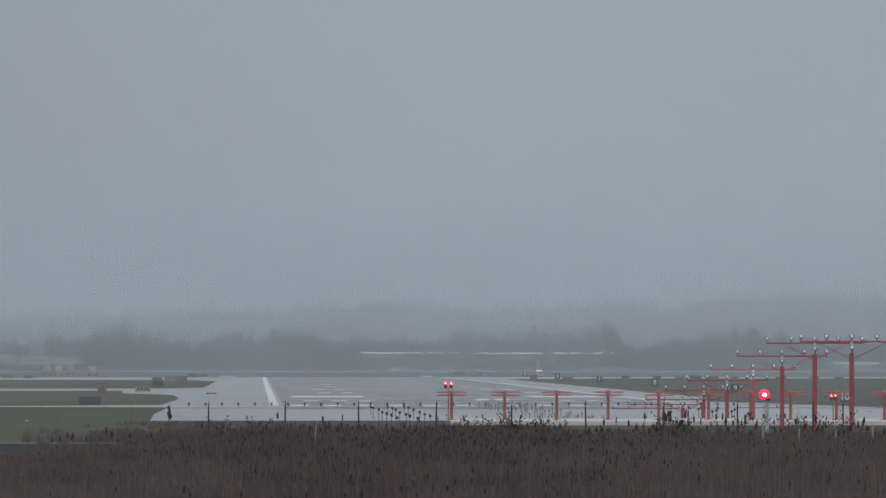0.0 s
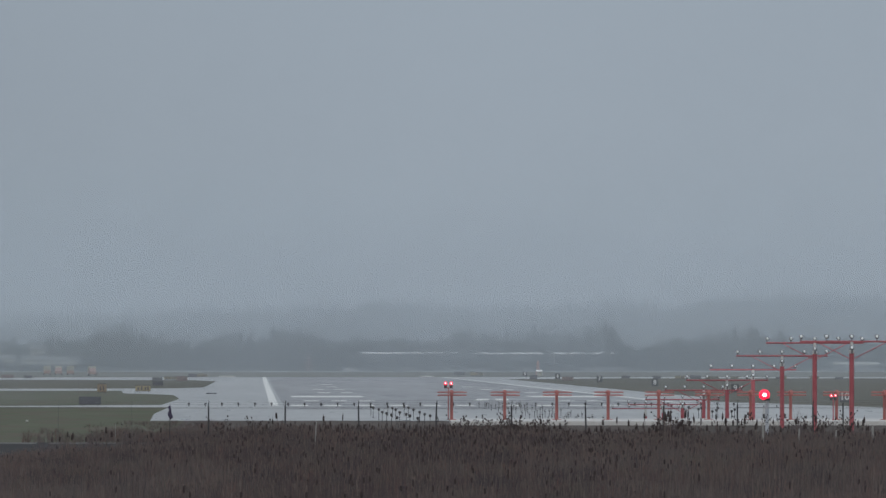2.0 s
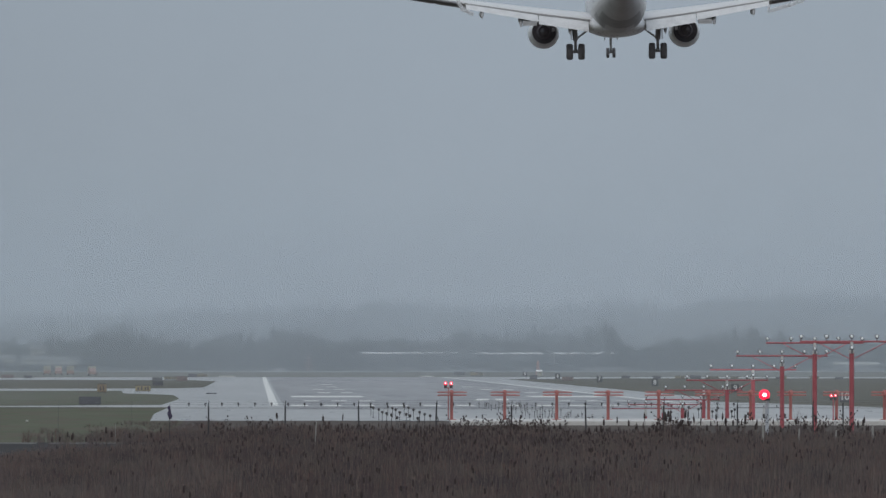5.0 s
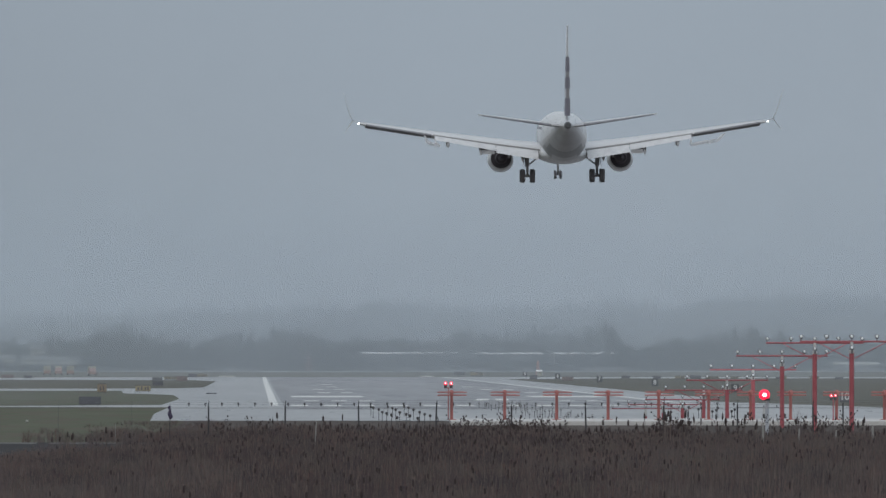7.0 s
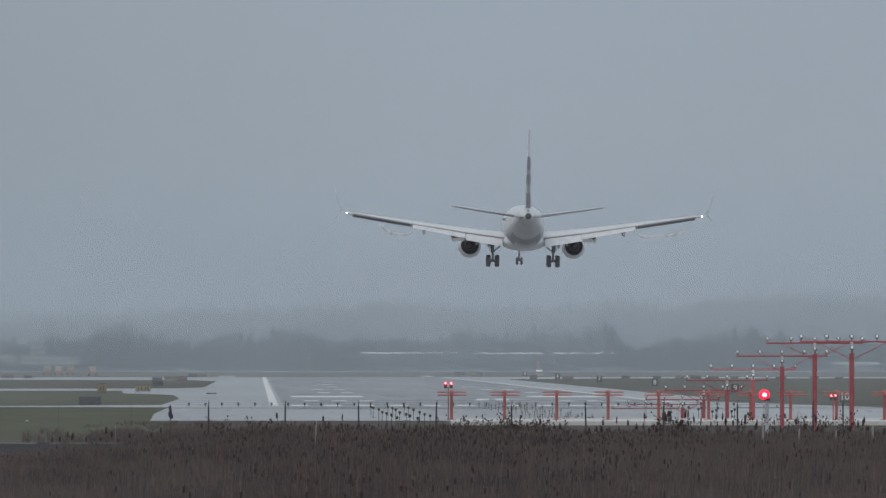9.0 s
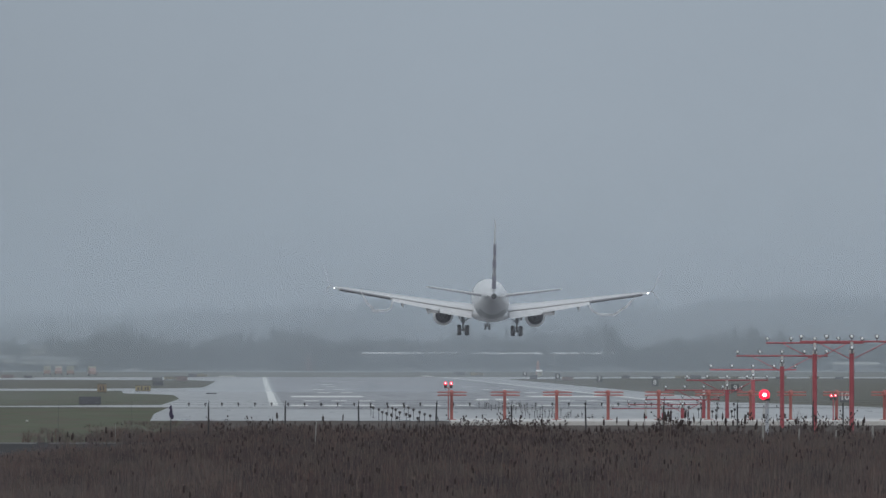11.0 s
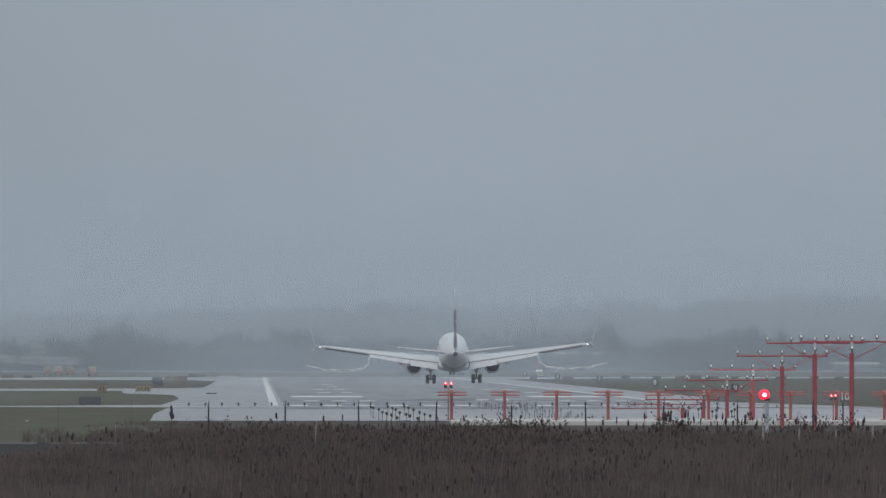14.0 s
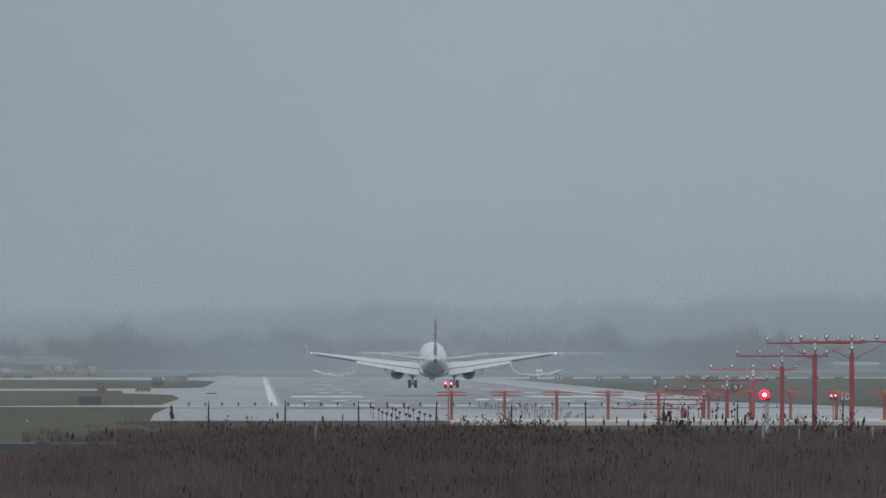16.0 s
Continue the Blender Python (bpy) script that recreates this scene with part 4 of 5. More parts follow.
def dry_weed(seed):
    """A dead branching weed with seed heads."""
    r = random.Random(seed)
    t = thing("dry_weed", pose(0, -300, 0), "dead branching weed with dark seed heads among the reeds", "weed", "dry weeds by the fence")
    bm, tips = bmesh.new(), []
    tube(bm, (0, 0, 0), (0.03, 0, 2.2), 0.008, 0.005, 5)
    for k in range(9):
        z = 1.3 + 0.1 * k
        a, long = r.uniform(0, 6.28), r.uniform(0.12, 0.38)
        tip = (long * math.cos(a), long * math.sin(a), z + long * r.uniform(0.5, 1.1))
        tube(bm, (0.02, 0, z), tip, 0.008, 0.005, 4)
        tips.append(tip)
        side = (tip[0] * 1.3 + r.uniform(-0.08, 0.08), tip[1] * 1.3, tip[2] + r.uniform(0.02, 0.14))
        tube(bm, [0.6 * q for q in tip[:2]] + [z + 0.55 * (tip[2] - z)], side, 0.004, 0.003, 4)
        tips.append(side)
    stalk = part("stalk", bm, DARKSTEM, t)
    for tip in tips + [(0.03, 0, 2.22)]:
        bm = bmesh.new()
        ball(bm, *tip, r.uniform(0.02, 0.034), r.uniform(0.8, 1.5), 6)
        part("seed_head", bm, REEDHEAD, stalk)
    return t


DARKSTEM = surface("dark_dead_stem", (0.07, 0.06, 0.06), (0.13, 0.11, 0.105), 5.0, 0.9, spec=0.1)
r = random.Random(41)
kinds = [dry_weed(k) for k in range(5)]
spread = [(r.uniform(1150, 1568), r.uniform(733, 753)) for _ in range(24)] + [(r.uniform(900, 1010), r.uniform(738, 754)) for _ in range(8)] + [(r.uniform(380, 480), r.uniform(742, 750)) for _ in range(5)] + [(808 + 8.4 * k + r.uniform(-4, 4), r.uniform(739, 755)) for k in range(16)] + [(r.uniform(1150, 1215), r.uniform(740, 750)) for _ in range(2)]
for n, (a, b) in enumerate(spread):
    d = r.uniform(424, 436)
    x, z = spot(a, b, d)
    m = pose(x, d, z - 2.25, r.uniform(-4, 4), r.uniform(-6, 6), r.uniform(0, 360))
    if n < len(kinds):
        kinds[n].matrix_basis = m
    else:
        copy_thing(kinds[n % len(kinds)], m)


def thorn_bush(x, d, tall, wide, seed):
    """A leafless bush: many fine twigs from a few stems."""
    r = random.Random(seed)
    t = thing("thorn_bush", pose(x, d, 0.5), "leafless violet-grey bush of fine twigs", "bush", "leafless bushes")
    bm = bmesh.new()
    for k in range(120):
        a, u = r.uniform(0, 6.28), r.uniform(0.2, 1.0)
        p = Vector((0.25 * wide * u * math.cos(a), 0.25 * wide * u * math.sin(a), tall * r.uniform(0.1, 0.6)))
        q = p + Vector((r.uniform(-1, 1) * 0.3 * wide, r.uniform(-1, 1) * 0.3 * wide, tall * r.uniform(0.15, 0.4)))
        tube(bm, p, q, 0.006, 0.003, 4)
        tube(bm, (p + q) / 2, (p + q) / 2 + Vector((r.uniform(-0.2, 0.2), r.uniform(-0.2, 0.2), r.uniform(0.05, 0.25))), 0.004, 0.002, 4)
    for k in range(7):
        a = r.uniform(0, 6.28)
        tube(bm, (0.05 * math.cos(a), 0.05 * math.sin(a), 0), (0.3 * wide * math.cos(a), 0.3 * wide * math.sin(a), tall * 0.7), 0.018, 0.006, 5)
    part("brushwood", bm, TWIG, t)


TWIG = surface("violet_grey_twig", (0.12, 0.1, 0.11), (0.2, 0.17, 0.18), 4.0, 0.9, spec=0.1)
for px, py, d, wide, seed in ((1414, 716, 431, 0.9, 1), (80, 757, 380, 1.5, 2), (160, 758, 400, 1.3, 3), (1190, 728, 433, 0.8, 4), (232, 750, 425, 1.0, 5)):
    x, z = spot(px, py, d)
    thorn_bush(x, d, z - 0.5, wide, seed)


def reed_bed():
    """The dense marsh of dead cattails: stems, leaves and heads as one growth."""
    g = np.random.default_rng(7)

    def template(seed):
        q = np.random.default_rng(seed)
        v, f, k = [], [], []

        def strip(points, widths, turn, mat):
            base = len(v)
            c, s = math.cos(turn), math.sin(turn)
            for (x, y, z), w in zip(points, widths):
                v.append((x - s * w, y + c * w, z))
                v.append((x + s * w, y - c * w, z))
            for i in range(len(points) - 1):
                a = base + 2 * i
                f.extend(((a, a + 1, a + 3), (a, a + 3, a + 2)))
                k.extend((mat, mat))
        bend = q.uniform(-0.08, 0.08)
        strip([(0, 0, 0), (bend * 0.4, 0, 0.55), (bend, 0.02, 1.05 if seed >= 16 else 0.98)], (0.006, 0.005, 0.003), q.uniform(0, 3.14), 1)
        for j in range(8):
            a, top, out = q.uniform(0, 6.28), q.uniform(0.8, 1.0) if j < 6 else q.uniform(0.55, 0.95), q.uniform(0.05, 0.24) if j < 3 else q.uniform(0.2, 0.55)
            c, s = math.cos(a), math.sin(a)
            way = [(0.02 * c, 0.02 * s, 0.02), (out * 0.5 * c, out * 0.5 * s, top * 0.6), (out * c, out * s, top)]
            if j > 3:
                way.append((out * 1.8 * c, out * 1.8 * s, top - q.uniform(0.02, 0.25)))
            strip(way, (0.007, 0.006, 0.0035, 0.001)[:len(way)], a + q.uniform(-0.8, 0.8), 0)
        if seed >= 16:
            base, fat, lo, long = len(v), q.uniform(0.014, 0.023), q.uniform(0.93, 0.98), q.uniform(0.05, 0.085)
            for z, w in ((lo, 0.5), (lo + 0.2 * long, 1.0), (lo + 0.85 * long, 1.0), (lo + long, 0.4)):
                for i in range(5):
                    v.append((bend + fat * w * math.sin(i * 1.2566), 0.02 + fat * w * math.cos(i * 1.2566), z))
            for j in range(3):
                for i in range(5):
                    a, b = base + 5 * j + i, base + 5 * j + (i + 1) % 5
                    f.extend(((a, b, b + 5), (a, b + 5, a + 5)))
                    k.extend((2, 2))
            f.append((base + 15, base + 16, base + 17))
            f.append((base + 15, base + 17, base + 19))
            k.extend((2, 2))
        return np.array(v), np.array(f), np.array(k)

    kinds = [template(s) for s in range(20)]
    count = 44000
    d = np.sqrt(g.uniform(185.0 ** 2, 434.0 ** 2, count))
    x = d * g.uniform(-0.0262, 0.0605, count)
    clump = np.array([0.6 * noise.noise(Vector((a * 0.35, b * 0.06, 3.1))) + 0.6 * noise.noise(Vector((a * 1.1, b * 0.12, 7.7))) for a, b in zip(x, d)])
    edge = np.interp(x, (-12, -5, -3.2, -1.2, 40), (374, 378, 400, 434, 434))
    thin = np.where(d < edge + 14 * clump, 0.85 + 0.5 * clump, 0.03 + 0.4 * clump)
    keep = g.uniform(0, 1, count) < thin
    d, x, clump = d[keep], x[keep], clump[keep]
    tall = 2.06 + 0.2 * clump + g.normal(0, 0.075, len(d))
    tall = tall * np.interp(x, (-11, -8.7, -7.2, -5, 0), (0.7, 0.72, 0.86, 0.93, 1.0)) * np.interp(d, (330, 434), (1.0, 0.905)) * (1 + np.interp(d, (330, 434), (0.0, 0.13)) * np.interp(x, (-2.0, -1.0, 10.5, 12.5), (0.0, 1.0, 1.0, 0.25)))
    turn, pick = g.uniform(0, 6.283, len(d)), g.integers(0, len(kinds) - 4, len(d))
    bearing = g.uniform(0, 1, len(d)) < np.interp(d, (190, 280, 350, 434), (0.009, 0.042, 0.085, 0.12)) * np.interp(x / d, (-0.02, -0.005, 0.012, 0.03, 0.042, 0.06), (0.06, 0.25, 1.0, 1.0, 0.35, 0.25))
    pick = np.where(bearing, g.integers(len(kinds) - 4, len(kinds), len(d)), pick)
    # low brown scrub beyond the perimeter road
    m = 9000
    sd = np.where(g.uniform(0, 1, m) < 0.6, g.uniform(602, 720, m), g.uniform(720, 880, m))
    sx = sd * g.uniform(-0.0215, -0.003, m)
    near = np.array([noise.noise(Vector((a * 0.5, b * 0.03, 9.0))) for a, b in zip(sx, sd)])
    ok = g.uniform(0, 1, m) < 0.45 + 1.1 * near + np.interp(sx / sd, (-0.0215, -0.016, -0.01, -0.003), (-1.0, -0.4, 0.0, 0.45)) - np.interp(sd, (720, 880), (0.0, 0.5))
    base = np.concatenate([np.full(len(d), 0.48), np.interp(sd[ok], (570, 700), (0.6, 0.0)) - 0.02])
    d, x = np.concatenate([d, sd[ok]]), np.concatenate([x, sx[ok]])
    tall = np.concatenate([tall, np.clip((0.45 + 0.4 * near[ok] + g.normal(0, 0.13, ok.sum())) * np.interp(sd[ok], (700, 780), (1.0, 0.5)), 0.12, 1.0)])
    turn, pick = np.concatenate([turn, g.uniform(0, 6.283, ok.sum())]), np.concatenate([pick, g.integers(0, len(kinds) - 4, ok.sum())])
    # paler sedge grows through both flanks of the marsh and most of the scrub
    drift = np.array([noise.noise(Vector((a * 0.3, b * 0.05, 5.2))) for a, b in zip(x, d)])
    sedge = g.uniform(0, 1, len(d)) < np.where(d > 500, 0.65, np.interp(x / d, (-0.022, -0.012, 0.0, 0.024, 0.038, 0.058), (0.62, 0.38, -0.08, -0.1, 0.38, 0.48))) + 0.9 * drift
    vs, fs, ks, offset = [], [], [], 0
    for i, (v, f, k) in enumerate(kinds):
        at = np.nonzero(pick == i)[0]
        c, s, h = np.cos(turn[at])[:, None], np.sin(turn[at])[:, None], tall[at][:, None]
        px = x[at][:, None] + c * v[None, :, 0] - s * v[None, :, 1]
        py = d[at][:, None] + s * v[None, :, 0] + c * v[None, :, 1]
        pz = base[at][:, None] + h * v[None, :, 2]
        vs.append(np.stack([px, py, pz], -1).reshape(-1, 3))
        fs.append((f[None] + (offset + np.arange(len(at)) * len(v))[:, None, None]).reshape(-1, 3))
        ks.append(np.where((k[None] == 0) & sedge[at][:, None], 3, k[None]).reshape(-1))
        offset += len(at) * len(v)
    ob = soup("reed_bed", np.concatenate(vs), np.concatenate(fs), [REEDLEAF, REEDSTEM, REEDHEAD, SEDGE], np.concatenate(ks))
    tagged(ob, "dense marsh of dead brown cattail reeds", "reeds", kind="stuff")


reed_bed()


# ---- the far side: woods, sheds, houses and masts in the mist ----
def trees(name, plan, d0, d1, size, material, seed, label):
    """Far woods as one growth: trunks, and crowns of many small twig clumps with gaps; plan gives side, height and whether a conifer."""
    g = np.random.default_rng(seed)
    vs, fs, offset = [], [], 0
    for x, top, conifer in plan:
        y = g.uniform(d0, d1)
        n = 520 if conifer else 850
        u = g.uniform(0, 1, n)
        if conifer:
            u = u ** 0.6
            z = top * (0.12 + 0.88 * u)
            rad = top * 0.17 * (1 - u) ** 0.8 * g.uniform(0.3, 1.1, n) + 0.15
        else:
            u = np.clip(g.beta(1.3, 1.5, n), 0, 1)
            z = top * (0.08 + 0.92 * u)
            rad = top * 0.2 * np.sqrt(np.clip(np.sin(np.pi * (0.1 + 0.86 * u)), 0, 1)) * np.minimum(np.abs(g.normal(0, 1, n)), 1.8)
        a = g.uniform(0, 6.283, n)
        c = np.stack([x + rad * np.cos(a), y + rad * np.sin(a), z], -1)
        tri = c[:, None, :] + g.normal(0, size, (n, 3, 3)) * np.array([1, 1, 0.75])
        vs.append(tri.reshape(-1, 3))
        fs.append(np.arange(3 * n).reshape(-1, 3) + offset)
        offset += 3 * n
        k = n // 4
        low = np.stack([x + g.normal(0, 0.3 * top, k), y + g.normal(0, 2, k), np.abs(g.normal(0, 0.16 * top, k))], -1)
        vs.append((low[:, None, :] + g.normal(0, size * 1.5, (k, 3, 3))).reshape(-1, 3))
        fs.append(np.arange(3 * k).reshape(-1, 3) + offset)
        offset += 3 * k
        w = 0.02 * top
        trunk = np.array([(x - w, y, 0), (x + w, y, 0), (x + w * 0.3, y, top * 0.8), (x - w * 0.3, y, top * 0.8), (x, y + 2 * w, 0), (x, y - 2 * w, 0)])
        vs.append(trunk)
        fs.append(np.array([(0, 1, 2), (0, 2, 3), (4, 5, 2), (4, 2, 3)]) + offset)
        offset += 6
    tagged(soup(name, np.concatenate(vs), np.concatenate(fs), [material]), label, "woods", kind="stuff")


def skyline(px, tops, d, step, spread, conifers, seed, lumps=0.0):
    """Trees along an outline given as view angles."""
    g = random.Random(seed)
    plan = []
    a = px[0]
    while a < px[-1]:
        top = FLAT + (632 - float(np.interp(a, px, tops))) * d / 19300
        top *= 1 + lumps * noise.noise(Vector((a * 0.023, seed * 3.7, 0.5)))
        plan.append(((a - 454) * d / 19300, max(2.5, top * g.uniform(1 - spread, 1.04)), g.random() < conifers))
        a += step * g.uniform(0.5, 1.5)
    return plan


WOODS = surface("bare_wet_woods", (0.046, 0.056, 0.058), (0.082, 0.094, 0.092), 0.15, 0.9, island=0.5, spec=0.1)
CONIFER = surface("dark_conifers", (0.02, 0.028, 0.025), (0.05, 0.06, 0.05), 0.15, 0.9, island=0.5, spec=0.1)
trees("near_tree_line", skyline((-80, 60, 110, 170, 210, 260, 330, 345, 400, 500, 520, 560, 700, 830, 860, 1100, 1160, 1220, 1300, 1380, 1480, 1650),
                                (625, 622, 612, 600, 592, 600, 608, 622, 612, 608, 628, 612, 612, 604, 618, 622, 612, 606, 604, 602, 612, 620), 4330, 9, 0.45, 0.1, 3, 0.55), 4290, 4370, 0.26, WOODS, 3, "bare dark trees along the airfield's far side, in mist")
trees("middle_tree_line", skyline((-80, 100, 200, 330, 450, 560, 600, 800, 830, 900, 930, 1000, 1075, 1110, 1180, 1230, 1290, 1360, 1400, 1500, 1650),
                                  (600, 600, 580, 595, 590, 592, 584, 600, 590, 592, 576, 572, 572, 598, 600, 582, 574, 576, 590, 600, 600), 4480, 6, 0.3, 0.2, 4, 0.35), 4440, 4520, 0.28, WOODS, 4, "misty dark woods behind the airfield")
trees("wooded_ridge", skyline((1200, 1235, 1250, 1340, 1450, 1650), (560, 535, 524, 521, 519, 517), 4660, 4, 0.16, 1.0, 6), 4630, 4690, 0.42, CONIFER, 6, "distant wooded ridge, dark in mist")
trees("far_tree_line", skyline((-80, 150, 330, 450, 600, 690, 720, 850, 1030, 1120, 1220),
                               (556, 552, 546, 541, 537, 530, 538, 542, 534, 530, 540), 4680, 4, 0.16, 1.0, 5), 4640, 4720, 0.42, WOODS, 5, "distant wooded ridge almost lost in mist")

trees("low_hedge", skyline((-80, 30, 60, 100, 150, 180), (630, 640, 646, 646, 646, 624), 4170, 7, 0.5, 0.0, 12), 4160, 4180, 0.2, WOODS, 12, "low bare shrubs before the houses, in mist")
trees("garden_trees", skyline((-80, 0, 30, 60, 100, 150, 180), (612, 616, 602, 624, 606, 598, 600), 4236, 6, 0.4, 0.1, 14), 4228, 4242, 0.22, WOODS, 14, "bare garden trees among the houses, in mist")
trees("roadside_trees", [(far * 4150 / 19300, top, False) for far, top in ((273, 9.5), (281, 7.0), (380, 9.0), (424, 8.6), (446, 7.2), (494, 6.5), (513, 9.2), (640, 8.8))], 4140, 4160, 0.18, CONIFER, 21, "dark bare trees standing before the far sheds, in mist")
trees("hedge", skyline((490, 610, 660, 830, 880, 1110, 1200), (632, 627, 630, 612, 630, 618, 628), 4215, 5, 0.5, 0.05, 9), 4190, 4235, 0.2, WOODS, 9, "thin bare hedge trees before the far sheds, in mist")


def hill(name, px, tops, d, material, seed, label):
    """A wooded slope as rolling ground that rises behind the airfield."""
    rows = ((0, 0.0), (30, 0.55), (60, 0.85), (100, 1.0), (150, 0.9))
    bm = bmesh.new()
    grid = []
    for back, share in rows:
        line = []
        for k in range(int((px[-1] - px[0]) / 5) + 1):
            a = px[0] + 5 * k
            top = FLAT + (632 - float(np.interp(a, px, tops))) * d / 19300
            bump = 1.1 * noise.noise(Vector((a * 0.05, back * 0.03, seed))) + 0.7 * noise.noise(Vector((a * 0.21, back * 0.1, seed + 5)))
            line.append(bm.verts.new(((a - 454) * d / 19300, d + back, max(0.0, share * (top + bump)))))
        grid.append(line)
    for r0, r1 in zip(grid, grid[1:]):
        for k in range(len(r0) - 1):
            bm.faces.new((r0[k], r0[k + 1], r1[k + 1], r1[k]))
    tagged(smooth(part(name, bm, material)), label, "hill", kind="structure")


hill("backdrop_hill", (-120, 150, 330, 450, 600, 690, 850, 1030, 1120, 1250), (570, 566, 558, 553, 549, 545, 552, 548, 543, 552), 4740, WOODS, 2, "wooded slope fading up into low cloud")
hill("backdrop_ridge", (1150, 1200, 1235, 1260, 1340, 1450, 1700), (600, 570, 541, 532, 530, 528, 526), 4650, CONIFER, 7, "nearer wooded ridge, dark in mist")
PALEWALL = surface("pale_stucco_wall", (0.3, 0.31, 0.28), (0.42, 0.42, 0.38), 0.3, 0.8)
PALEROOF = surface("pale_sheet_roof", (0.74, 0.75, 0.75), (0.85, 0.86, 0.86), 0.3, 0.5)
GREYWALL = surface("grey_sheet_wall", (0.09, 0.1, 0.105), (0.14, 0.15, 0.155), 0.3, 0.7)
DARKPANE = surface("dusk_window", (0.07, 0.075, 0.08), (0.11, 0.115, 0.12), 0.5, 0.3)
# mast red with the distance haze already in its colour
MISTRED = surface("haze_pale_red_paint", (0.42, 0.27, 0.265), (0.5, 0.34, 0.33), 0.5, 0.6)


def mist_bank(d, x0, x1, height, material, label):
    """A long, gently rolling see-through sheet that stands in for mist."""
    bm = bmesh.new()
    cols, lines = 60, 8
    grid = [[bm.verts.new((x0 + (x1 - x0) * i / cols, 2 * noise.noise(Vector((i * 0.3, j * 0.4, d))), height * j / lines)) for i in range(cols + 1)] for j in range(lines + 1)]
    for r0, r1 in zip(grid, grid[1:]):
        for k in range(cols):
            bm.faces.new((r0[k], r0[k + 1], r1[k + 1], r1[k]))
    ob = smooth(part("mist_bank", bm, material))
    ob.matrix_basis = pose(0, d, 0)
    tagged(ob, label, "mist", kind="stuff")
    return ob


# thin sheets, one behind the other, that add up to the haze
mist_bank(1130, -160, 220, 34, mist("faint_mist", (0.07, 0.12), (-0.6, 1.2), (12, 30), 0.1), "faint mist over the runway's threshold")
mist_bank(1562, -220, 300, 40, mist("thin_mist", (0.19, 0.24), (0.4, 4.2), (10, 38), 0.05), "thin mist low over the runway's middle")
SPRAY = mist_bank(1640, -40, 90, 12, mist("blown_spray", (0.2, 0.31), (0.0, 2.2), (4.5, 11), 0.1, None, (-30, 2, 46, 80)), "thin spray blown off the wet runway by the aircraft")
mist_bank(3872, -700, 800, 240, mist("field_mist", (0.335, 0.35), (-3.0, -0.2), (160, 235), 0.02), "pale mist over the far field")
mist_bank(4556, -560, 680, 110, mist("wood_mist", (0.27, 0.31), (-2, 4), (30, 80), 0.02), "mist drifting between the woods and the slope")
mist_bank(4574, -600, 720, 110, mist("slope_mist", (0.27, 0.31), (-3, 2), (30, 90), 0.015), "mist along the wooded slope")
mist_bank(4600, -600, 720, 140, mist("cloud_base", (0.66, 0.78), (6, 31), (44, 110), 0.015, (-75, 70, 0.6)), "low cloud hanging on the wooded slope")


def building(x0, x1, d, depth, top, wall, roofing, label, panes=0, eave=0.5, rise=0.8):
    t = thing("building", pose((x0 + x1) / 2, d, 0), label, "building", "buildings beyond the airfield")
    w = x1 - x0
    bm = bmesh.new()
    box(bm, -w / 2, w / 2, 0, depth, 0, top)
    part("wall", bm, wall, t)
    bm = bmesh.new()
    e = eave
    loft(bm, [[Vector((x, -e, top)), Vector((x, depth + e, top)), Vector((x, depth + e, top + 0.3)), Vector((x, depth / 2, top + 0.3 + rise)), Vector((x, -e, top + 0.3))] for x in (-w / 2 - e, w / 2 + e)])
    part("roof", bm, roofing, t)
    for k in range(panes):
        bm = bmesh.new()
        x = -w / 2 + (k + 0.5) * w / panes
        box(bm, x - 0.3 * w / panes, x + 0.3 * w / panes, -0.06, 0.05, top * 0.25, top * 0.7)
        part("window", bm, DARKPANE, t)


def far_spot(px, d):
    return (px - 454) * d / 19300


building(far_spot(643, 4250), far_spot(812, 4250), 4250, 30, 6.5, GREYWALL, PALEROOF, "long dark shed with a pale roof, in mist", 12, 0.5, 0.3)
building(far_spot(840, 4250), far_spot(960, 4250), 4250, 30, 6.4, GREYWALL, PALEROOF, "long dark shed with a pale roof, in mist", 8, 0.5, 0.25)
building(far_spot(982, 4250), far_spot(1085, 4250), 4250, 30, 6.4, GREYWALL, PALEROOF, "long dark shed with a pale roof, in mist", 7, 0.5, 0.3)
building(far_spot(1478, 4010), far_spot(1556, 4010), 4010, 12, 2.4, surface("grey_shed_wall", (0.2, 0.21, 0.21), (0.27, 0.28, 0.28), 0.5, 0.7), PALEWALL, "low shed with a pale roof at the field's edge, in mist", 3, 0.4, 0.7)
for a, b, base, top in ((-30, 26, 3, 4.5), (50, 76, 8, 8.2), (36, 64, 3, 3.9), (70, 97, 3, 3.9), (101, 137, 3, 3.7), (-30, 6, 8, 7.6)):
    building(far_spot(a, 4200), far_spot(b, 4200), 4200 + 6 * base, 12, top, PALEWALL, GREYWALL, "pale house at the airfield's edge, in mist", 2, 0.4, 1.4)


def mast(px, d, top, r, material, label):
    t = thing("mast", pose(far_spot(px, d), d, 0), label, "mast", "masts beyond the runway")
    bm = bmesh.new()
    for s in (-1, 1):
        tube(bm, (s * r * 2, 0, 0), (s * r * 0.6, 0, top), r * 0.5, r * 0.35, 6)
        tube(bm, (0, s * r * 2, 0), (0, s * r * 0.6, top), r * 0.5, r * 0.35, 6)
    part("lattice_leg", bm, material, t)
    for k in range(5):
        bm = bmesh.new()
        z = top * (k + 0.5) / 5
        w = r * (2 - 1.4 * (k + 0.5) / 5)
        tube(bm, (-w, 0, z), (w, 0, z), r * 0.3, r * 0.3, 6)
        part("cross_brace", bm, material, t)


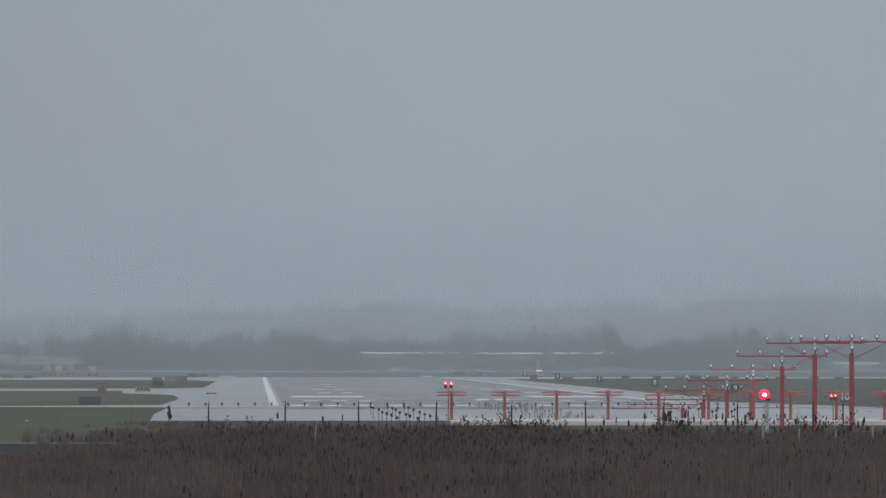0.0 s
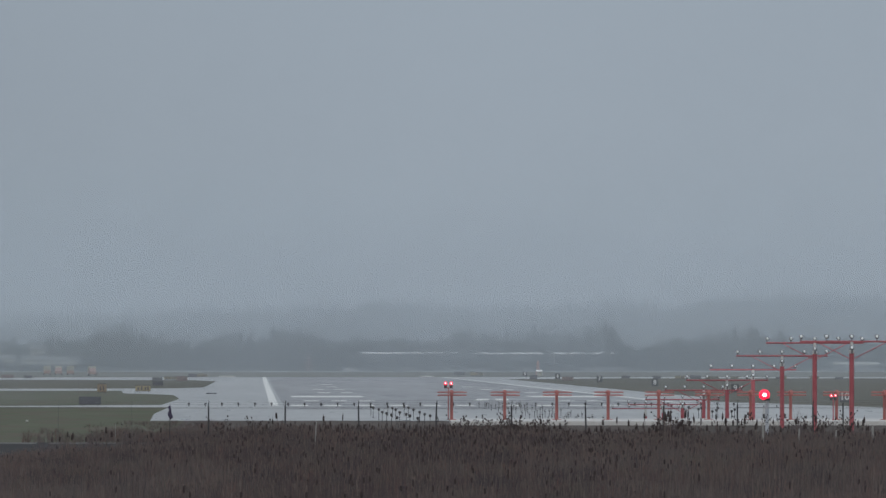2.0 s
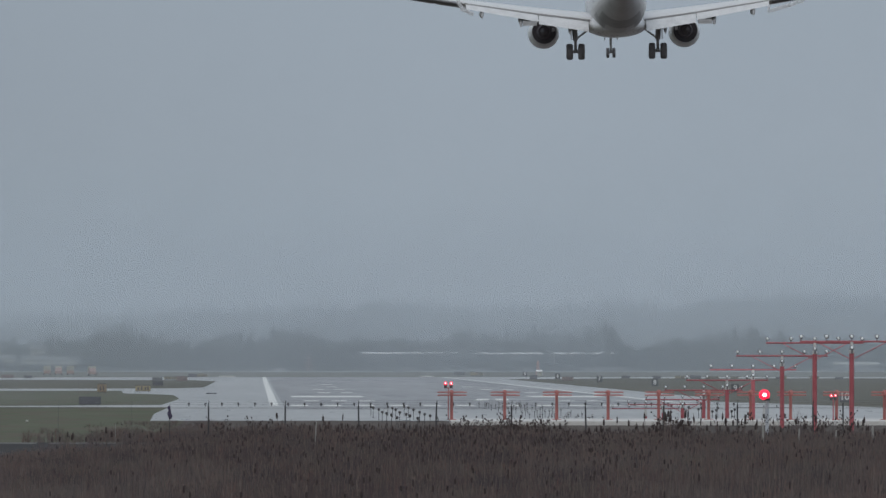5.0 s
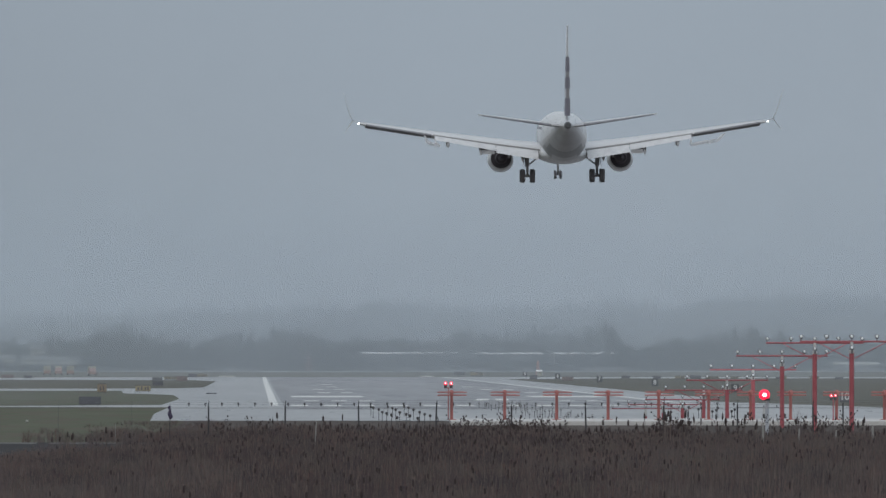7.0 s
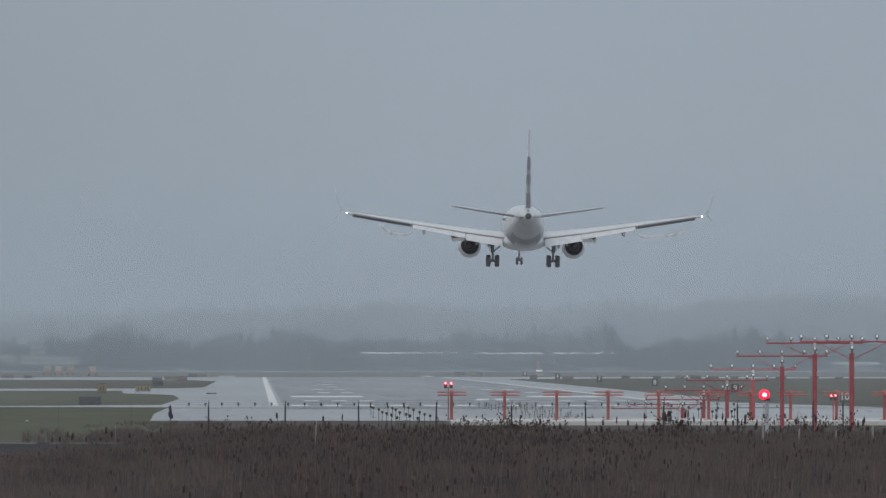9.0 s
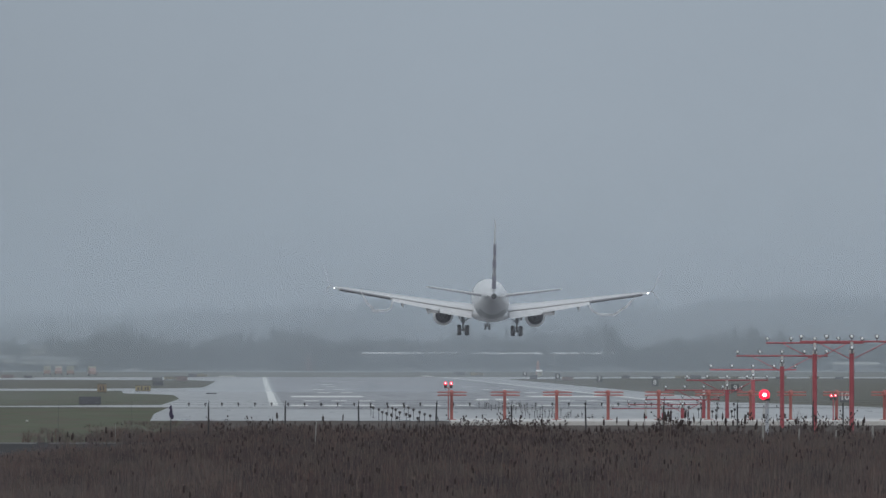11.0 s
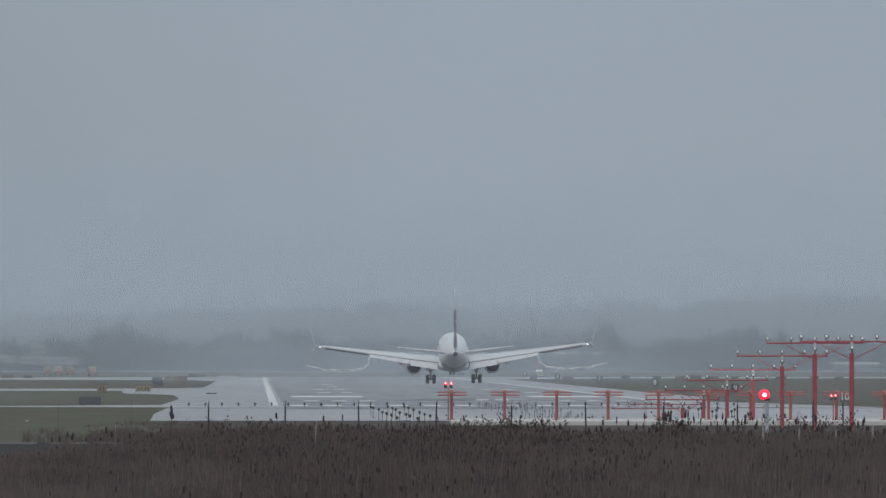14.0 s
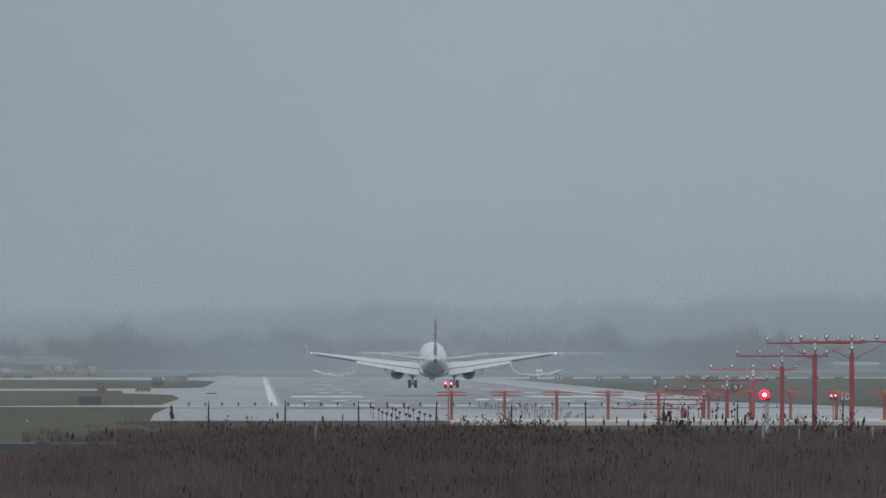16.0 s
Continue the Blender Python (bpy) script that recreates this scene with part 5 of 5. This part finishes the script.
mast(463, 4200, 7.0, 0.1, PALE, "pale thin mast in mist")
mast(546, 4180, 6.5, 0.36, MISTRED, "red lattice mast in mist")
mast(981, 3900, 7.0, 0.13, PALE, "pale thin mast in mist")
mast(952, 3000, 4.2, 0.25, MISTRED, "thin red lattice mast in mist")
t = thing("equipment_hut", pose(far_spot(954, 2990), 2985, 0), "small white equipment hut beyond the runway", "hut")
bm = bmesh.new()
box(bm, -0.7, 0.7, -0.6, 0.6, 0, 1.3, 0.05)
part("wall", bm, PALEWALL, t)
bm = bmesh.new()
loft(bm, [[Vector((x, -0.8, 1.3)), Vector((x, 0.8, 1.3)), Vector((x, 0, 1.75))] for x in (-0.85, 0.85)])
part("roof", bm, PALEROOF, t)


for px, d, w, z1 in ((402, 2868, 4.2, 0.3), (755, 2875, 3.4, 0.3), (48, 890, 0.2, 0.12)):
    t = thing("ground_box", pose(far_spot(px, d), d, 0.02), "low white equipment box on the ground", "equipment box", "white ground boxes")
    bm = bmesh.new()
    box(bm, -w / 2, w / 2, -0.3, 0.3, 0, z1, 0.02)
    part("case", bm, PALE, t)


# ---- cars on the far road ----
CARSILVER = surface("silver_car_paint", (0.24, 0.25, 0.26), (0.3, 0.31, 0.32), 1.0, 0.4)
CARWHITE = surface("white_car_paint", (0.55, 0.56, 0.58), (0.66, 0.67, 0.68), 1.0, 0.3)


def car(m, paint, label):
    t = thing("car", m, label, "car", "cars beyond the runway")
    bm = bmesh.new()
    loft(bm, [[Vector((x, -0.85 * w, 0.3)), Vector((x, 0.85 * w, 0.3)), Vector((x, 0.88 * w, h)), Vector((x, -0.88 * w, h))] for x, h, w in ((-2.2, 0.75, 0.9), (-1.9, 0.95, 1), (1.0, 0.98, 1), (1.9, 0.85, 1), (2.2, 0.6, 0.9))])
    body = part("body", bm, paint, t)
    bm = bmesh.new()
    loft(bm, [[Vector((x0, -0.75, 0.95)), Vector((x0, 0.75, 0.95)), Vector((x1, 0.62, 1.5)), Vector((x1, -0.62, 1.5))] for x0, x1 in ((-1.6, -1.2), (1.2, 0.5))])
    part("cabin", bm, paint, body)
    for s in (-1, 1):
        bm = bmesh.new()
        box(bm, -1.0, 0.5, *sorted((s * 0.7, s * 0.76)), 1.0, 1.4)
        part("side_window", bm, DARKPANE, body)
    for x in (-1.35, 1.35):
        for y in (-0.8, 0.8):
            bm = bmesh.new()
            tube(bm, (x, y - 0.1, 0.32), (x, y + 0.1, 0.32), 0.32, 0.32, 12)
            part("wheel", bm, DARKPANE, t)
    return t


CAR = car(pose(50, 3934, 0.06), CARWHITE, "white car driving along the far service road")
for px, d in ((716, 4040), (727, 4046), (792, 4050), (848, 4052), (933, 4060), (1042, 4050), (1058, 4056), (1090, 4050), (1104, 4052)):
    car(pose(far_spot(px, d), d, 0.02), CARSILVER, "parked silver car beyond the runway, in mist")


def fire_van(m, low, label):
    t = thing("van", m, label, "van", "vans beyond the runway")
    bm = bmesh.new()
    box(bm, -2.6, 1.1, -1.05, 1.05, 0.45, 1.4, 0.08)
    body = part("body", bm, low, t)
    bm = bmesh.new()
    box(bm, -2.55, 1.05, -1.03, 1.03, 1.404, 2.7, 0.1)
    part("box_top", bm, PALEWALL, body)
    bm = bmesh.new()
    loft(bm, [[Vector((x, -1.0, 0.45)), Vector((x, 1.0, 0.45)), Vector((x, 0.92, h)), Vector((x, -0.92, h))] for x, h in ((1.11, 2.2), (1.9, 2.15), (2.4, 1.4), (2.9, 1.2))])
    part("cab", bm, low, t)
    for s in (-1, 1):
        bm = bmesh.new()
        box(bm, 1.2, 1.85, *sorted((s * 0.94, s * 1.01)), 1.35, 2.0)
        part("side_window", bm, DARKPANE, body)
    for x in (-1.7, 1.9):
        for y in (-0.95, 0.95):
            bm = bmesh.new()
            tube(bm, (x, y - 0.12, 0.42), (x, y + 0.12, 0.42), 0.42, 0.42, 12)
            part("wheel", bm, DARKPANE, t)


# van red muted to pink, the mist put into the paint
VANPINK = surface("hazed_van_paint", (0.3, 0.22, 0.21), (0.37, 0.28, 0.27), 1.0, 0.4)
for px, d, turn in ((84, 3150, 90), (104, 3150, -90), (125, 3140, 90), (163, 3060, -84)):
    fire_van(pose(far_spot(px, d), d, 0.02, rz=turn), VANPINK, "parked red van, its paint paled for the mist")


# ---- a rag blowing on a stake by the fence ----
def rag():
    t = thing("marker_flag", pose(-3.5, 437, 0.5), "dark violet cloth hanging from a thin stake", "flag")
    bm = bmesh.new()
    tube(bm, (0, 0, 0), (0, 0, 2.85), 0.014, 0.012, 6)
    part("stake", bm, DARKSTEEL, t)
    bm = bmesh.new()
    cloth = surface("violet_cloth", (0.05, 0.043, 0.08), (0.08, 0.068, 0.12), 5.0, 0.9)
    loft(bm, [[Vector((dx + w * c, 0.4 * w * s, z)) for c, s in ((-1, -0.3), (-0.3, -1), (0.5, -0.6), (1, 0.2), (0.3, 1), (-0.5, 0.7))] for z, dx, w in ((2.86, 0, 0.03), (2.76, -0.02, 0.06), (2.66, 0.015, 0.05), (2.55, -0.01, 0.075), (2.44, 0.03, 0.095), (2.36, 0.045, 0.07), (2.3, 0.03, 0.02))])
    smooth(part("cloth", bm, cloth, t))
    return t


FLAG = rag()


# ---- what moves ----
def motions():
    def along(t):
        return 847.0 + 68.47 * (t - 6.3) - 0.147 * (t - 6.3) ** 2
    # seconds, height, side, nose up, bank, heading
    flight = [(0.0, 43.2, 25.2, 1.3, 0.0, -0.3), (2.0, 36.2, 25.1, 1.3, -0.2, -0.3), (4.2, 28.7, 25.0, 1.4, -0.5, -0.35), (6.3, 21.76, 25.0, 1.5, -0.85, -0.38),
              (6.5, 21.14, 25.03, 1.52, -0.79, -0.38), (7.0, 19.62, 25.07, 1.5, -0.36, -0.3), (7.5, 18.08, 25.12, 1.45, 0.42, -0.22), (8.0, 16.65, 25.16, 1.15, 0.68, -0.16),
              (8.5, 15.22, 25.18, 0.85, 0.6, -0.11), (9.0, 13.81, 25.21, 0.75, 0.59, -0.1), (11.5, 5.97, 24.92, 2.39, 1.13, -0.22), (12.0, 4.5, 24.85, 2.85, 1.2, -0.22),
              (12.5, 3.45, 24.79, 3.12, 1.1, -0.23), (13.0, 2.79, 24.76, 3.15, 0.25, -0.28), (13.5, 2.33, 24.73, 3.13, -0.66, -0.33), (14.0, 2.0, 24.65, 3.14, -0.58, -0.32),
              (14.5, 1.64, 24.56, 3.15, -0.12, -0.3), (15.0, 1.38, 24.47, 3.1, 0.03, -0.26), (15.5, 1.2, 24.38, 3.03, 0.05, -0.22), (16.0, 1.04, 24.29, 2.94, 0.01, -0.17)]
    walk(PLANE, [(t, pose(x, along(t), z + 3.8, up, bank, turn)) for t, z, x, up, bank, turn in flight])
    # the threads trail straight behind at first; near the ground they sink, and their ends swing out and level
    for thread, curl, side in THREADS:
        walk(thread, [(t, pose(side * 10.5, -3.4, -0.2, sink, 0, -side * swing)) for t, sink, swing in ((0.0, -4.6, 5.0), (6.8, -4.6, 5.0), (8.0, -3.6, 0.5), (9.0, -3.4, 0.0), (11.3, -3.4, 0.0), (12.5, -3.0, 0.0), (16.0, -3.0, 0.0))])
        walk(curl, [(t, pose(side * 2.1, -18, -1.6, dip, -side * lift, -side * swing)) for t, dip, lift, swing in (
            (0.0, 4.5, 0.0, 12.0), (6.8, 4.5, 0.0, 12.0), (8.0, 3.3, 0.0, 15.0), (9.0, 3.0, 0.0, 15.0), (11.5, 0.0, 8.0, 14.5), (12.5, 0.0, 12.0, 13.5), (13.0, 0.0, 12.0, 9.0), (13.5, 0.0, 2.0, 8.0), (14.5, 0.0, 0.0, 0.0), (16.0, 0.0, 0.0, 8.0))])
    # the spray sheet lifts from below the ground as the aircraft comes low
    walk(SPRAY, [(t, pose(0, 1640, z)) for t, z in ((0.0, -14.0), (9.2, -14.0), (10.2, -10.0), (11.3, -4.5), (12.2, -1.0), (13.0, 0.0), (16.0, 0.3))])
    walk(CAR, [(t, pose(x, 3934, 0.06, 0, 0, 180)) for t, x in ((0.0, 50.1), (3.0, 25.1), (9.0, -26.7), (12.0, -53.8), (16.0, -90.8))])
    for ob, m, phase, pace in SWAYING:
        walk(ob, [(0.5 * k, m @ pose(0, 0, 0, 0.4 * math.sin(phase + pace * 0.5 * k), 0.7 * math.sin(1.3 * phase + pace * 0.45 * k), 0)) for k in range(33)])
    walk(FLAG, [(0.5 * k, pose(-3.5 + 0.001 * k, 437, 0.5, 0, 0.64 * math.sin(1.7 * k) + 0.06 * k, 8 * math.sin(0.9 * k))) for k in range(33)])


motions()
